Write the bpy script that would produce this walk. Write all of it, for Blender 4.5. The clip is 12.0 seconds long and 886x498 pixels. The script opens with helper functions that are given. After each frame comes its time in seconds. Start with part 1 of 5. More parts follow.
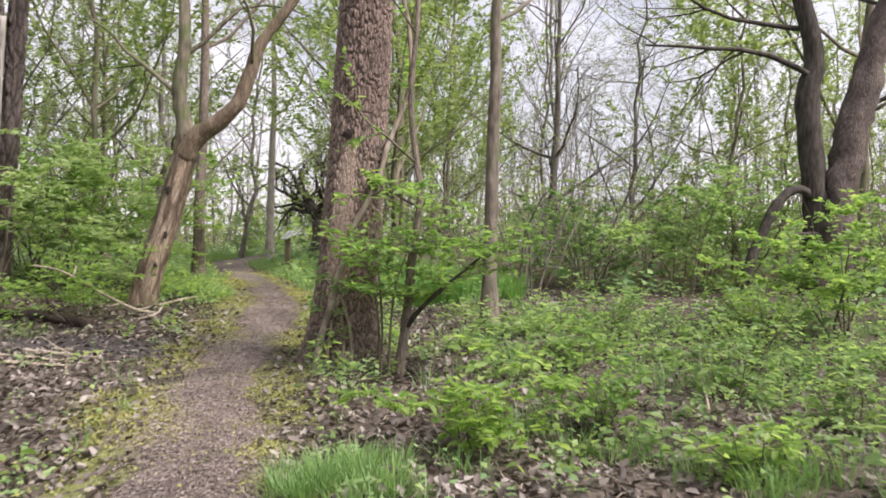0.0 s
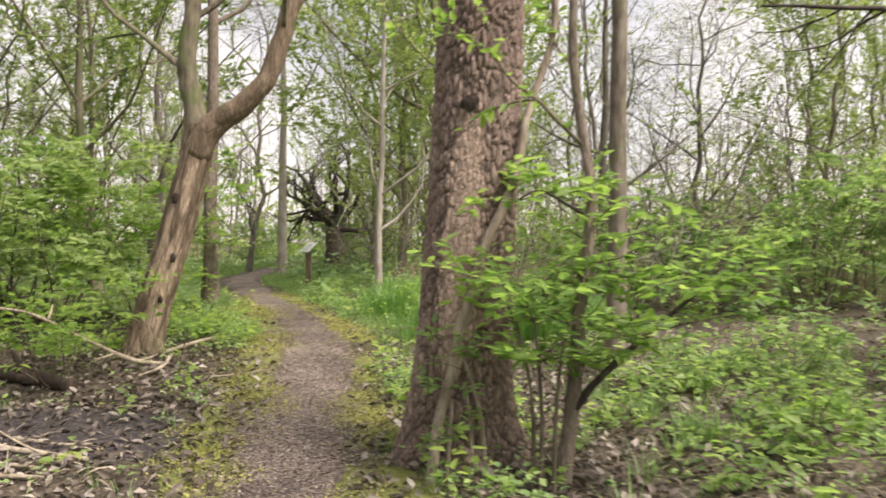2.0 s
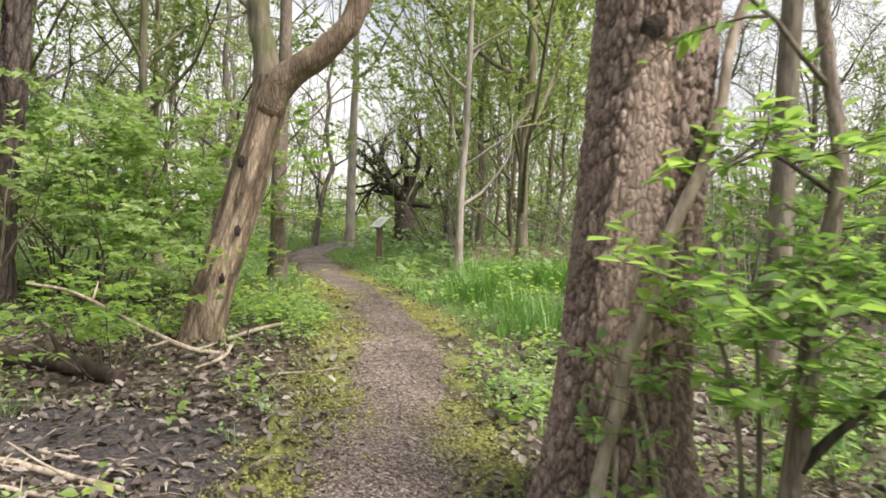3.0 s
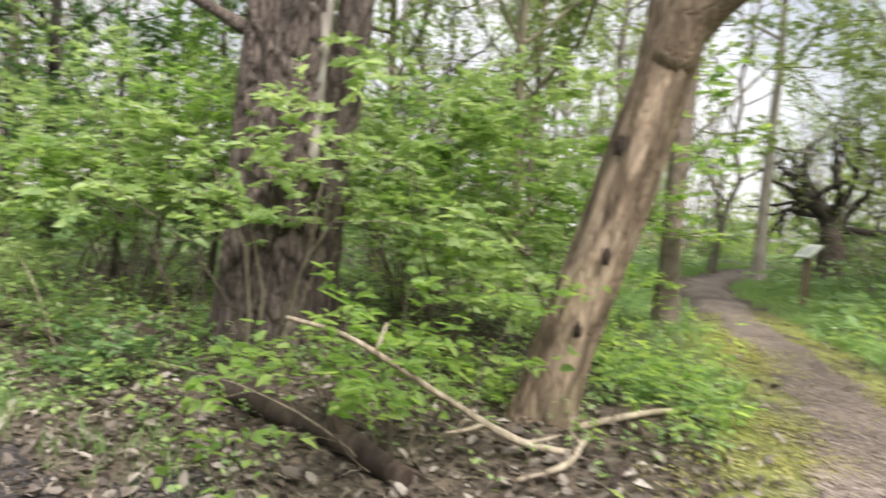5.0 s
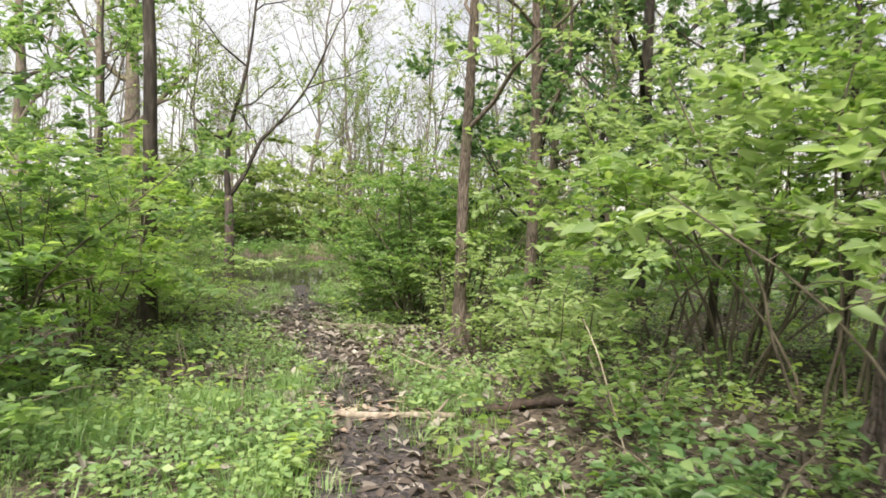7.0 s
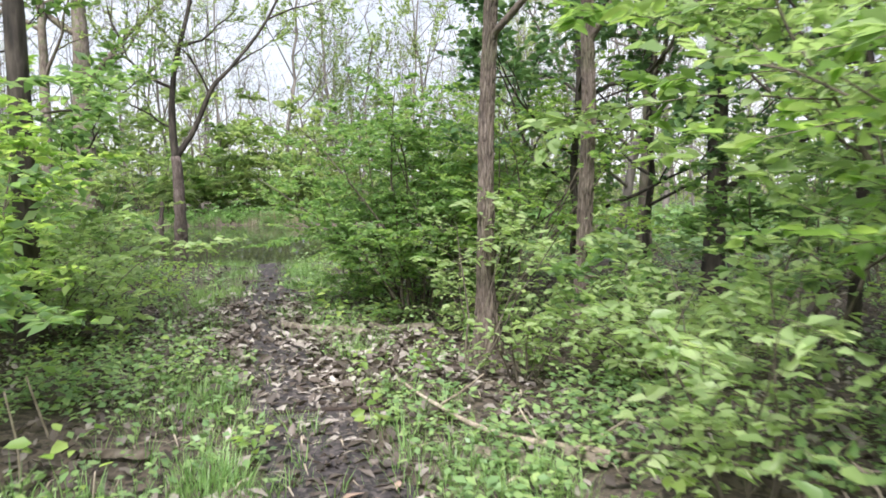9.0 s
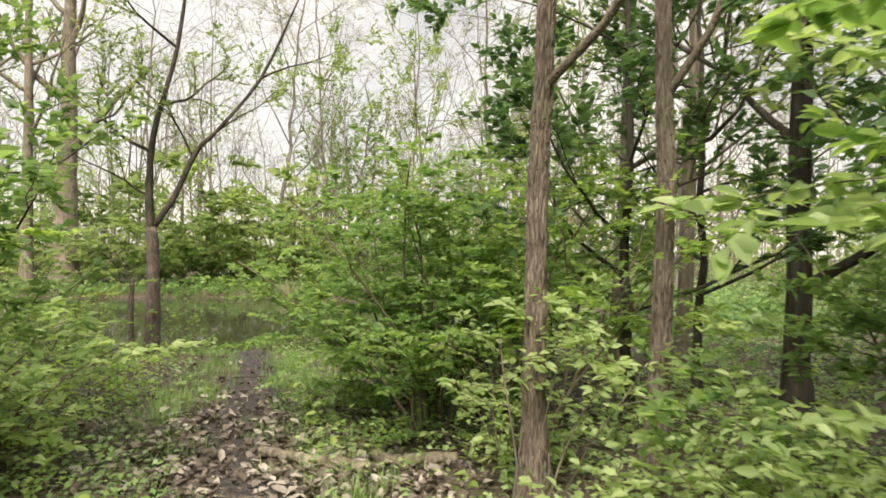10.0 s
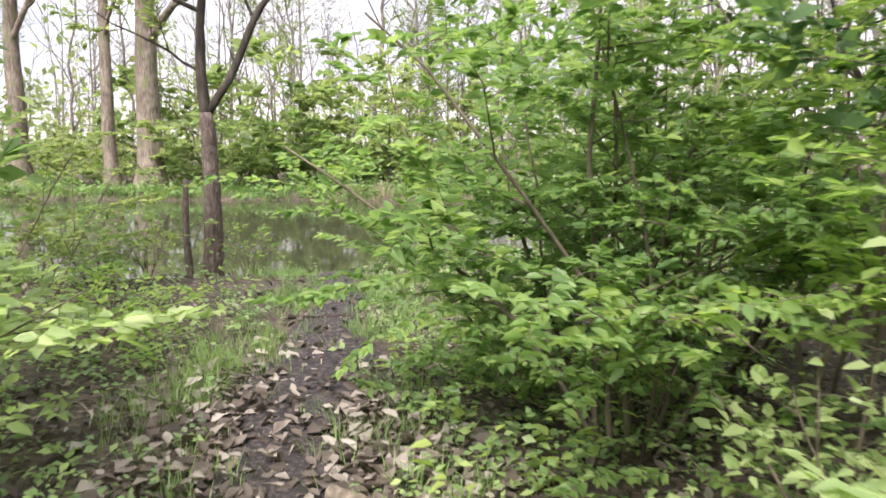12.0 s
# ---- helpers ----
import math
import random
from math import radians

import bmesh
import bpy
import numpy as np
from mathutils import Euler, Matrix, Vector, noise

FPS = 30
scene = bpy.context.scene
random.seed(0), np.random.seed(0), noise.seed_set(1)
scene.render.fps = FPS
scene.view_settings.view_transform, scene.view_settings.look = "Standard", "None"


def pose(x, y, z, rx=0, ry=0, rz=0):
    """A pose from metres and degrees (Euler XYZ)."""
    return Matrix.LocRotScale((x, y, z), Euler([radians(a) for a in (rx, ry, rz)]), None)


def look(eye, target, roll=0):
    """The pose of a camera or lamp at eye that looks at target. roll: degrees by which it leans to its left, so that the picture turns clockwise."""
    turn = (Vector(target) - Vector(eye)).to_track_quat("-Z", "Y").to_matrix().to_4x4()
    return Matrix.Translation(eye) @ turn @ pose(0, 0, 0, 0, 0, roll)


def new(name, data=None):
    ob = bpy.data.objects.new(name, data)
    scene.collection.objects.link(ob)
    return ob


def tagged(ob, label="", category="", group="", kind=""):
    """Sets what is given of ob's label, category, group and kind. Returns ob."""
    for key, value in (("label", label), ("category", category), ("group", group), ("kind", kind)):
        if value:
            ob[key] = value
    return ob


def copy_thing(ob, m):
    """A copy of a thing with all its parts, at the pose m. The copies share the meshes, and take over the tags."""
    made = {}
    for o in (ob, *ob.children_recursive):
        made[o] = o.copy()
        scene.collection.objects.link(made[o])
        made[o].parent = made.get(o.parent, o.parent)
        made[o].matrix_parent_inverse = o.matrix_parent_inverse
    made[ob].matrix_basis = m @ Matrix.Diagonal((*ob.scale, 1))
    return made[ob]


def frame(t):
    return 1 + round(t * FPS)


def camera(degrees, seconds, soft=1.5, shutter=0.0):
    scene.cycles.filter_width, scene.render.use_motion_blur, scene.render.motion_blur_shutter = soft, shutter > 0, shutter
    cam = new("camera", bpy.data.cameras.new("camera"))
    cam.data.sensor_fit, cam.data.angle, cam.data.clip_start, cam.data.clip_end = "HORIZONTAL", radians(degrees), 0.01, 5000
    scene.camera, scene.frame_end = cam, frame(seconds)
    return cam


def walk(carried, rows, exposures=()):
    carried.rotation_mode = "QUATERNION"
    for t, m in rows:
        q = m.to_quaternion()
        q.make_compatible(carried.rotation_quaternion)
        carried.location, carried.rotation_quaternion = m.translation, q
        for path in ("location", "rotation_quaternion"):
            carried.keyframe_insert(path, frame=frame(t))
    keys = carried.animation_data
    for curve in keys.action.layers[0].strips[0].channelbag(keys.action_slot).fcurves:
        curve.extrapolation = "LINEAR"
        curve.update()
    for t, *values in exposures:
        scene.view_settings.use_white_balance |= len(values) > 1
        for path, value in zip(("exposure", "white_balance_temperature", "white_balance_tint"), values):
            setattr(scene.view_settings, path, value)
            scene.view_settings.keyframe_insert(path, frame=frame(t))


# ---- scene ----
# ---- camera and walk ----
cam = camera(60.7, 12.0, soft=1.7, shutter=0.35)
METRES, EYE, TILT, LEAN, TURN = 17.9, 1.5, 0.0, 0.0, 0.0
ROWS = [
    (0.0, 0.0, 0.0, 0.0, 0.02, -0.77, -1.33),
    (0.5, -0.0182, 0.0401, 0.0029, -3.69, 0.39, -0.98),
    (1.0, -0.0328, 0.0805, 0.0063, -7.29, 0.64, 0.05),
    (1.5, -0.0533, 0.1204, 0.0078, -5.38, 0.3, 0.29),
    (2.0, -0.0676, 0.1609, 0.0088, -0.36, -0.58, -0.09),
    (2.5, -0.0818, 0.1987, 0.0091, 2.74, -1.91, -1.3),
    (4.5, -0.1286, 0.3648, 0.0074, 18.66, -3.01, -2.36),
    (5.0, -0.1441, 0.3994, 0.0078, 33.1, -2.56, -4.41),
    (5.5, -0.1654, 0.4271, 0.0084, 49.17, -2.77, -4.29),
    (6.0, -0.1902, 0.4521, 0.0096, 63.15, -1.58, -4.04),
    (6.5, -0.2198, 0.4676, 0.0084, 70.84, -0.91, -3.78),
    (7.0, -0.2587, 0.479, 0.0052, 76.44, -2.14, -2.22),
    (9.0, -0.4253, 0.5055, 0.0026, 75.37, -5.13, -0.32),
    (9.5, -0.4719, 0.5074, 0.0051, 73.71, -3.16, -0.5),
    (10.0, -0.5158, 0.5137, 0.0104, 74.87, 0.12, -1.23),
    (10.5, -0.5595, 0.5183, 0.007, 76.85, -1.51, -1.38),
    (11.0, -0.6013, 0.5268, 0.0044, 78.85, -4.86, -1.7),
    (11.5, -0.6414, 0.5274, 0.0041, 81.58, -6.84, -1.32),
    (12.0, -0.6827, 0.527, 0.0033, 82.04, -7.54, -0.7),
]
EXPOSURES = [(0.0, 0.5, 6650, 15), (1.5, 0.53, 7500, 13), (2.5, 0.62, 7200, 11), (4.5, 0.72, 6700, 5), (5.5, 0.78, 7000, 10), (7.0, 0.76, 7100, 8),
             (9.0, 0.86, 6250, 10), (9.5, 0.73, 6350, 8), (10.5, 0.68, 9000, 6), (11.2, 0.86, 8600, 3), (12.0, 1.1, 6750, 16)]
walk(cam, [(t, pose(0, 0, EYE, TILT, LEAN, TURN) @ pose(METRES * x, METRES * y, METRES * z, 90 + pitch, roll, yaw)) for t, x, y, z, yaw, pitch, roll in ROWS], EXPOSURES)

# ---- sky and sun: bright, thin overcast ----
world = bpy.data.worlds.new("overcast_sky")
scene.world = world
world.use_nodes = True
wn, wl = world.node_tree.nodes, world.node_tree.links
wn.clear()
w_out = wn.new("ShaderNodeOutputWorld")
w_bg = wn.new("ShaderNodeBackground")
w_sky = wn.new("ShaderNodeTexSky")
w_sky.sky_type = "NISHITA"
w_sky.sun_disc = False
w_sky.sun_elevation = radians(48)
w_sky.sun_rotation = radians(60)
w_gain = wn.new("ShaderNodeMix")
w_gain.data_type, w_gain.blend_type = "RGBA", "MULTIPLY"
w_gain.inputs["Factor"].default_value = 1.0
w_gain.inputs["B"].default_value = (0.16, 0.16, 0.16, 1)
w_noise = wn.new("ShaderNodeTexNoise")
w_noise.inputs["Scale"].default_value = 3.2
w_noise.inputs["Detail"].default_value = 5
w_ramp = wn.new("ShaderNodeValToRGB")
w_ramp.color_ramp.elements[0].position, w_ramp.color_ramp.elements[1].position = 0.32, 0.62
w_ramp.color_ramp.elements[0].color = (0.41, 0.43, 0.5, 1)
w_ramp.color_ramp.elements[1].color = (0.8, 0.79, 0.825, 1)
w_mix = wn.new("ShaderNodeMix")
w_mix.data_type = "RGBA"
w_mix.inputs["Factor"].default_value = 0.86
wl.new(w_sky.outputs["Color"], w_gain.inputs["A"])
wl.new(w_noise.outputs["Fac"], w_ramp.inputs["Fac"])
wl.new(w_gain.outputs["Result"], w_mix.inputs["A"])
wl.new(w_ramp.outputs["Color"], w_mix.inputs["B"])
wl.new(w_mix.outputs["Result"], w_bg.inputs["Color"])
w_bg.inputs["Strength"].default_value = 1.0
wl.new(w_bg.outputs["Background"], w_out.inputs["Surface"])

sun_data = bpy.data.lights.new("sun", "SUN")
sun_data.energy, sun_data.angle, sun_data.color = 4.7, radians(30), (1.0, 0.96, 0.9)
sun = new("sun", sun_data)
sun.matrix_world = look((20, -12, 30), (0, 0, 0))


# ---- materials ----
def shader(name):
    m = bpy.data.materials.new(name)
    m.use_nodes = True
    return m, m.node_tree.nodes, m.node_tree.links, m.node_tree.nodes["Principled BSDF"]


def ramp_of(nodes, stops):
    r = nodes.new("ShaderNodeValToRGB")
    e = r.color_ramp.elements
    while len(e) < len(stops):
        e.new(0.5)
    for k, (at, c) in enumerate(stops):
        e[k].position, e[k].color = at, (*c, 1)
    return r


def noise_node(nodes, links, scale, detail=4, stretch=None, kind="ShaderNodeTexNoise"):
    co = nodes.new("ShaderNodeTexCoord")
    n = nodes.new(kind)
    n.inputs["Scale"].default_value = scale
    if kind == "ShaderNodeTexNoise":
        n.inputs["Detail"].default_value = detail
    if stretch:
        mp = nodes.new("ShaderNodeMapping")
        mp.inputs["Scale"].default_value = stretch
        links.new(co.outputs["Object"], mp.inputs["Vector"])
        links.new(mp.outputs["Vector"], n.inputs["Vector"])
    else:
        links.new(co.outputs["Object"], n.inputs["Vector"])
    return n


def bark_material(name, dark, mid, light, grain=14.0, bump=0.5, moss=0.0, plates=None, warp_by=0.06, worn=None, furrow=None):
    m, n, l, p = shader(name)
    big = noise_node(n, l, 2.3, 5)
    fine = noise_node(n, l, grain, 6, (1, 1, 0.22))
    mix = n.new("ShaderNodeMath")
    mix.operation = "MULTIPLY_ADD"
    l.new(big.outputs["Fac"], mix.inputs[0])
    mix.inputs[1].default_value = 0.45
    half = n.new("ShaderNodeMath")
    half.operation = "MULTIPLY"
    half.inputs[1].default_value = 0.6
    l.new(fine.outputs["Fac"], half.inputs[0])
    l.new(half.outputs[0], mix.inputs[2])
    r = ramp_of(n, [(0.36, dark), (0.52, mid), (0.68, light)])
    l.new(mix.outputs[0], r.inputs["Fac"])
    colour = r.outputs["Color"]
    if moss:
        patch = noise_node(n, l, 3.4, 6)
        mr = ramp_of(n, [(0.5, (0, 0, 0)), (0.68, (moss, moss, moss))])
        l.new(patch.outputs["Fac"], mr.inputs["Fac"])
        mm = n.new("ShaderNodeMix")
        mm.data_type = "RGBA"
        l.new(mr.outputs["Color"], mm.inputs["Factor"])
        l.new(colour, mm.inputs["A"])
        mm.inputs["B"].default_value = (0.11, 0.15, 0.05, 1)
        colour = mm.outputs["Result"]
    if worn:
        at = n.new("ShaderNodeAttribute")
        at.attribute_name = "worn"
        wm = n.new("ShaderNodeMix")
        wm.data_type = "RGBA"
        wf = n.new("ShaderNodeMath")
        wf.operation = "MULTIPLY"
        wf.inputs[1].default_value = 0.95
        l.new(at.outputs["Fac"], wf.inputs[0])
        l.new(wf.outputs[0], wm.inputs["Factor"])
        l.new(colour, wm.inputs["A"])
        wr = ramp_of(n, [(0.4, tuple(0.72 * q for q in worn)), (0.62, worn)])
        l.new(fine.outputs["Fac"], wr.inputs["Fac"])
        l.new(wr.outputs["Color"], wm.inputs["B"])
        colour = wm.outputs["Result"]
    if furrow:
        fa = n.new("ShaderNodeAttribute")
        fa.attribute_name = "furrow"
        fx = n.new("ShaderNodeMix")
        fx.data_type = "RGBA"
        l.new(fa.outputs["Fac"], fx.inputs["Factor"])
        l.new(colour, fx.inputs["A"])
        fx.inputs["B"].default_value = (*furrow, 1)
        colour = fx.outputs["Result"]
    height = fine.outputs["Fac"]
    if plates:
        co = n.new("ShaderNodeTexCoord")
        mp = n.new("ShaderNodeMapping")
        mp.inputs["Scale"].default_value = (plates[0], plates[0], plates[1])
        warp = n.new("ShaderNodeTexNoise")
        warp.inputs["Scale"].default_value = 6.0
        off = n.new("ShaderNodeMix")
        off.data_type, off.blend_type = "RGBA", "LINEAR_LIGHT"
        off.inputs["Factor"].default_value = warp_by
        l.new(co.outputs["Object"], warp.inputs["Vector"])
        l.new(co.outputs["Object"], off.inputs["A"])
        l.new(warp.outputs["Color"], off.inputs["B"])
        l.new(off.outputs["Result"], mp.inputs["Vector"])
        vo = n.new("ShaderNodeTexVoronoi")
        vo.feature = "DISTANCE_TO_EDGE"
        vo.inputs["Scale"].default_value = 1.0
        l.new(mp.outputs["Vector"], vo.inputs["Vector"])
        vr = ramp_of(n, [(0.0, (0.66, 0.62, 0.6)), (0.2, (1, 1, 1))])
        l.new(vo.outputs["Distance"], vr.inputs["Fac"])
        fm = n.new("ShaderNodeMix")
        fm.data_type, fm.blend_type = "RGBA", "MULTIPLY"
        fm.inputs["Factor"].default_value = 1.0
        l.new(colour, fm.inputs["A"])
        l.new(vr.outputs["Color"], fm.inputs["B"])
        colour = fm.outputs["Result"]
        hm = n.new("ShaderNodeMath")
        hm.operation = "MULTIPLY_ADD"
        hm.inputs[1].default_value = 0.6
        l.new(fine.outputs["Fac"], hm.inputs[0])
        l.new(vr.outputs["Color"], hm.inputs[2])
        height = hm.outputs[0]
    l.new(colour, p.inputs["Base Color"])
    p.inputs["Roughness"].default_value = 0.9
    b = n.new("ShaderNodeBump")
    b.inputs["Strength"].default_value, b.inputs["Distance"].default_value = bump, 0.03
    l.new(height, b.inputs["Height"])
    l.new(b.outputs["Normal"], p.inputs["Normal"])
    return m


def leaf_material(name, deep, mid, fresh, through_light=0.45, gloss=0.42):
    """A thin leaf: each leaf has its own tint, and part of the light passes through."""
    m, n, l, p = shader(name)
    geo = n.new("ShaderNodeNewGeometry")
    r = ramp_of(n, [(0.0, deep), (0.5, mid), (1.0, fresh)])
    patch = noise_node(n, l, 1.1, 2)
    add = n.new("ShaderNodeMath")
    add.operation = "MULTIPLY_ADD"
    l.new(patch.outputs["Fac"], add.inputs[0])
    add.inputs[1].default_value = 0.7
    small = n.new("ShaderNodeMath")
    small.operation = "MULTIPLY_ADD"
    small.inputs[1].default_value, small.inputs[2].default_value = 0.6, -0.15
    l.new(geo.outputs["Random Per Island"], small.inputs[0])
    l.new(small.outputs[0], add.inputs[2])
    info = n.new("ShaderNodeObjectInfo")
    own = n.new("ShaderNodeMath")
    own.operation = "MULTIPLY_ADD"
    own.inputs[1].default_value = 0.36
    l.new(info.outputs["Random"], own.inputs[0])
    minus = n.new("ShaderNodeMath")
    minus.operation = "SUBTRACT"
    minus.inputs[1].default_value = 0.18
    l.new(add.outputs[0], minus.inputs[0])
    l.new(minus.outputs[0], own.inputs[2])
    l.new(own.outputs[0], r.inputs["Fac"])
    l.new(r.outputs["Color"], p.inputs["Base Color"])
    p.inputs["Roughness"].default_value = gloss
    t = n.new("ShaderNodeBsdfTranslucent")
    g = n.new("ShaderNodeMix")
    g.data_type, g.blend_type = "RGBA", "MULTIPLY"
    g.inputs["Factor"].default_value = 1.0
    g.inputs["B"].default_value = (1.65, 1.65, 1.2, 1)
    l.new(r.outputs["Color"], g.inputs["A"])
    l.new(g.outputs["Result"], t.inputs["Color"])
    mix = n.new("ShaderNodeMixShader")
    mix.inputs[0].default_value = through_light
    l.new(p.outputs[0], mix.inputs[1])
    l.new(t.outputs[0], mix.inputs[2])
    l.new(mix.outputs[0], n["Material Output"].inputs["Surface"])
    return m


def ground_material(name, stops, chip=60.0, big=0.7, bump=0.6, weights=(0.45, 0.35, 0.35)):
    m, n, l, p = shader(name)
    a = noise_node(n, l, big, 6)
    f = noise_node(n, l, chip, 3, None, "ShaderNodeTexVoronoi")
    g = noise_node(n, l, chip * 0.35, 6)
    s1 = n.new("ShaderNodeMath")
    s1.operation = "MULTIPLY_ADD"
    s1.inputs[1].default_value = weights[0]
    sep = n.new("ShaderNodeSeparateColor")
    l.new(f.outputs["Color"], sep.inputs["Color"])
    l.new(sep.outputs[0], s1.inputs[0])
    s2 = n.new("ShaderNodeMath")
    s2.operation = "MULTIPLY_ADD"
    s2.inputs[1].default_value = weights[1]
    l.new(a.outputs["Fac"], s2.inputs[0])
    s3 = n.new("ShaderNodeMath")
    s3.operation = "MULTIPLY"
    s3.inputs[1].default_value = weights[2]
    l.new(g.outputs["Fac"], s3.inputs[0])
    l.new(s3.outputs[0], s2.inputs[2])
    l.new(s2.outputs[0], s1.inputs[2])
    r = ramp_of(n, stops)
    l.new(s1.outputs[0], r.inputs["Fac"])
    l.new(r.outputs["Color"], p.inputs["Base Color"])
    p.inputs["Roughness"].default_value = 0.92
    b = n.new("ShaderNodeBump")
    b.inputs["Strength"].default_value, b.inputs["Distance"].default_value = bump, 0.015
    l.new(s1.outputs[0], b.inputs["Height"])
    l.new(b.outputs["Normal"], p.inputs["Normal"])
    return m


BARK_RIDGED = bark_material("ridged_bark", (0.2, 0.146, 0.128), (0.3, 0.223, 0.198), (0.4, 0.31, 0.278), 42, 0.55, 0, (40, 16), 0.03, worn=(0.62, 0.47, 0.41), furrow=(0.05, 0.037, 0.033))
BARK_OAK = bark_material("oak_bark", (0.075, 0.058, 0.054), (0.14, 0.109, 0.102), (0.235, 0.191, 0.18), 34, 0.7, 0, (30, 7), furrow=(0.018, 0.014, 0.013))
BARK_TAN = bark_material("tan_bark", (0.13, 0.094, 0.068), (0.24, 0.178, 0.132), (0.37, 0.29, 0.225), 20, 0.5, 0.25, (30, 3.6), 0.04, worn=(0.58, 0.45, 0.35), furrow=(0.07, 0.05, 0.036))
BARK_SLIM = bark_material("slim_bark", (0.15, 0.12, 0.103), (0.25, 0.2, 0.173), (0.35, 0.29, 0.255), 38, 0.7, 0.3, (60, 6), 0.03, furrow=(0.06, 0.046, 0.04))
BARK_PALE = bark_material("pale_bark", (0.24, 0.205, 0.185), (0.38, 0.335, 0.31), (0.5, 0.455, 0.43), 20, 0.4, 0.2)
BARK_GREY = bark_material("grey_bark", (0.07, 0.055, 0.045), (0.17, 0.138, 0.115), (0.29, 0.25, 0.215), 20, 0.5, 0.5)
BARK_MOSSY = bark_material("mossy_bark", (0.08, 0.068, 0.052), (0.19, 0.162, 0.12), (0.31, 0.27, 0.2), 20, 0.5, 0.9)
# Dark bark, lowered further so that backlit shade sits in the colour.
BARK_DARK_BACKLIT = bark_material("dark_backlit_bark", (0.017, 0.014, 0.013), (0.052, 0.042, 0.036), (0.105, 0.087, 0.077), 20, 0.6)
BARK_FAR = bark_material("weathered_bark", (0.09, 0.078, 0.07), (0.17, 0.148, 0.134), (0.27, 0.24, 0.222), 9, 0.3)
BARE_WOOD = bark_material("bare_wood", (0.2, 0.17, 0.16), (0.37, 0.335, 0.32), (0.5, 0.46, 0.45), 18, 0.35)
VINE_BARK = bark_material("vine_bark", (0.13, 0.1, 0.08), (0.29, 0.235, 0.195), (0.46, 0.39, 0.335), 24, 0.5)
DEAD_WOOD = bark_material("dead_wood", (0.14, 0.11, 0.085), (0.34, 0.28, 0.22), (0.52, 0.45, 0.38), 26, 0.4)
LOG_WOOD = bark_material("log_wood", (0.07, 0.056, 0.045), (0.2, 0.165, 0.135), (0.36, 0.31, 0.265), 20, 0.7, 0.4)
# Wood of rotten logs; its dark also serves as the knot holes' shade.
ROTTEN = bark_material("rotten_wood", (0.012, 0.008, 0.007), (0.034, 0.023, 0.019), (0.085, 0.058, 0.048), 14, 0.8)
TWIG = bark_material("twig_bark", (0.05, 0.042, 0.033), (0.13, 0.108, 0.082), (0.22, 0.19, 0.15), 20, 0.2)

LEAF_FRESH = leaf_material("fresh_leaf", (0.121, 0.216, 0.070), (0.232, 0.36, 0.104), (0.41, 0.515, 0.166), 0.58)
# Pale leaf, lightened further to stand in for stronger light on its bushes.
LEAF_PALE_LIT = leaf_material("pale_lit_leaf", (0.2, 0.3, 0.132), (0.34, 0.45, 0.207), (0.5, 0.58, 0.322), 0.5)
LEAF_GREEN = leaf_material("green_leaf", (0.0924, 0.169, 0.079), (0.196, 0.304, 0.118), (0.349, 0.451, 0.177), 0.58)
LEAF_BUSH = leaf_material("bush_leaf", (0.1, 0.19, 0.075), (0.21, 0.335, 0.117), (0.38, 0.49, 0.176), 0.5)
LEAF_DEEP = leaf_material("deep_leaf", (0.0656, 0.135, 0.0644), (0.131, 0.233, 0.0966), (0.252, 0.353, 0.145), 0.38)
LEAF_TREE = leaf_material("canopy_leaf", (0.127, 0.201, 0.078), (0.237, 0.313, 0.125), (0.364, 0.426, 0.187), 0.55)
LEAF_COVER = leaf_material("ground_leaf", (0.117, 0.212, 0.101), (0.225, 0.347, 0.144), (0.395, 0.508, 0.202), 0.35)
GRASS = leaf_material("grass_blade", (0.0923, 0.191, 0.061), (0.185, 0.318, 0.108), (0.308, 0.431, 0.153), 0.35)
TALL_GRASS = leaf_material("lush_grass", (0.068, 0.169, 0.045), (0.128, 0.273, 0.068), (0.240, 0.403, 0.105), 0.35)
MOSS = leaf_material("moss_green", (0.171, 0.197, 0.0656), (0.308, 0.318, 0.105), (0.462, 0.423, 0.158), 0.25, 0.7)
REED = leaf_material("dry_reed", (0.2, 0.165, 0.115), (0.32, 0.27, 0.2), (0.44, 0.38, 0.29), 0.2, 0.7)
LITTER = leaf_material("dead_leaf", (0.03, 0.023, 0.02), (0.125, 0.098, 0.086), (0.62, 0.56, 0.53), 0.12, 0.6)
FLAKE = leaf_material("bark_flake", (0.16, 0.1, 0.08), (0.36, 0.25, 0.2), (0.55, 0.43, 0.36), 0.0, 0.8)
CHIP = leaf_material("wood_chip", (0.06, 0.045, 0.04), (0.24, 0.19, 0.17), (0.66, 0.57, 0.53), 0.0, 0.75)

SOIL = ground_material("forest_soil", [(0.25, (0.018, 0.014, 0.011)), (0.5, (0.05, 0.039, 0.031)), (0.75, (0.13, 0.1, 0.08))], 32)
MULCH = ground_material("path_mulch", [(0.3, (0.024, 0.018, 0.018)), (0.5, (0.075, 0.057, 0.053)), (0.66, (0.16, 0.125, 0.113)), (0.85, (0.33, 0.27, 0.245))], 62, 1.1, 0.8, (0.42, 0.55, 0.25))
MUD = ground_material("dark_mud", [(0.25, (0.011, 0.009, 0.01)), (0.55, (0.03, 0.025, 0.028)), (0.8, (0.095, 0.077, 0.079))], 45)

VERGE = ground_material("mossy_verge", [(0.5, (0.045, 0.035, 0.026)), (0.58, (0.085, 0.075, 0.035)), (0.64, (0.15, 0.165, 0.05)), (0.85, (0.25, 0.27, 0.08))], 70, 2.6, 0.6, (0.16, 0.85, 0.2))

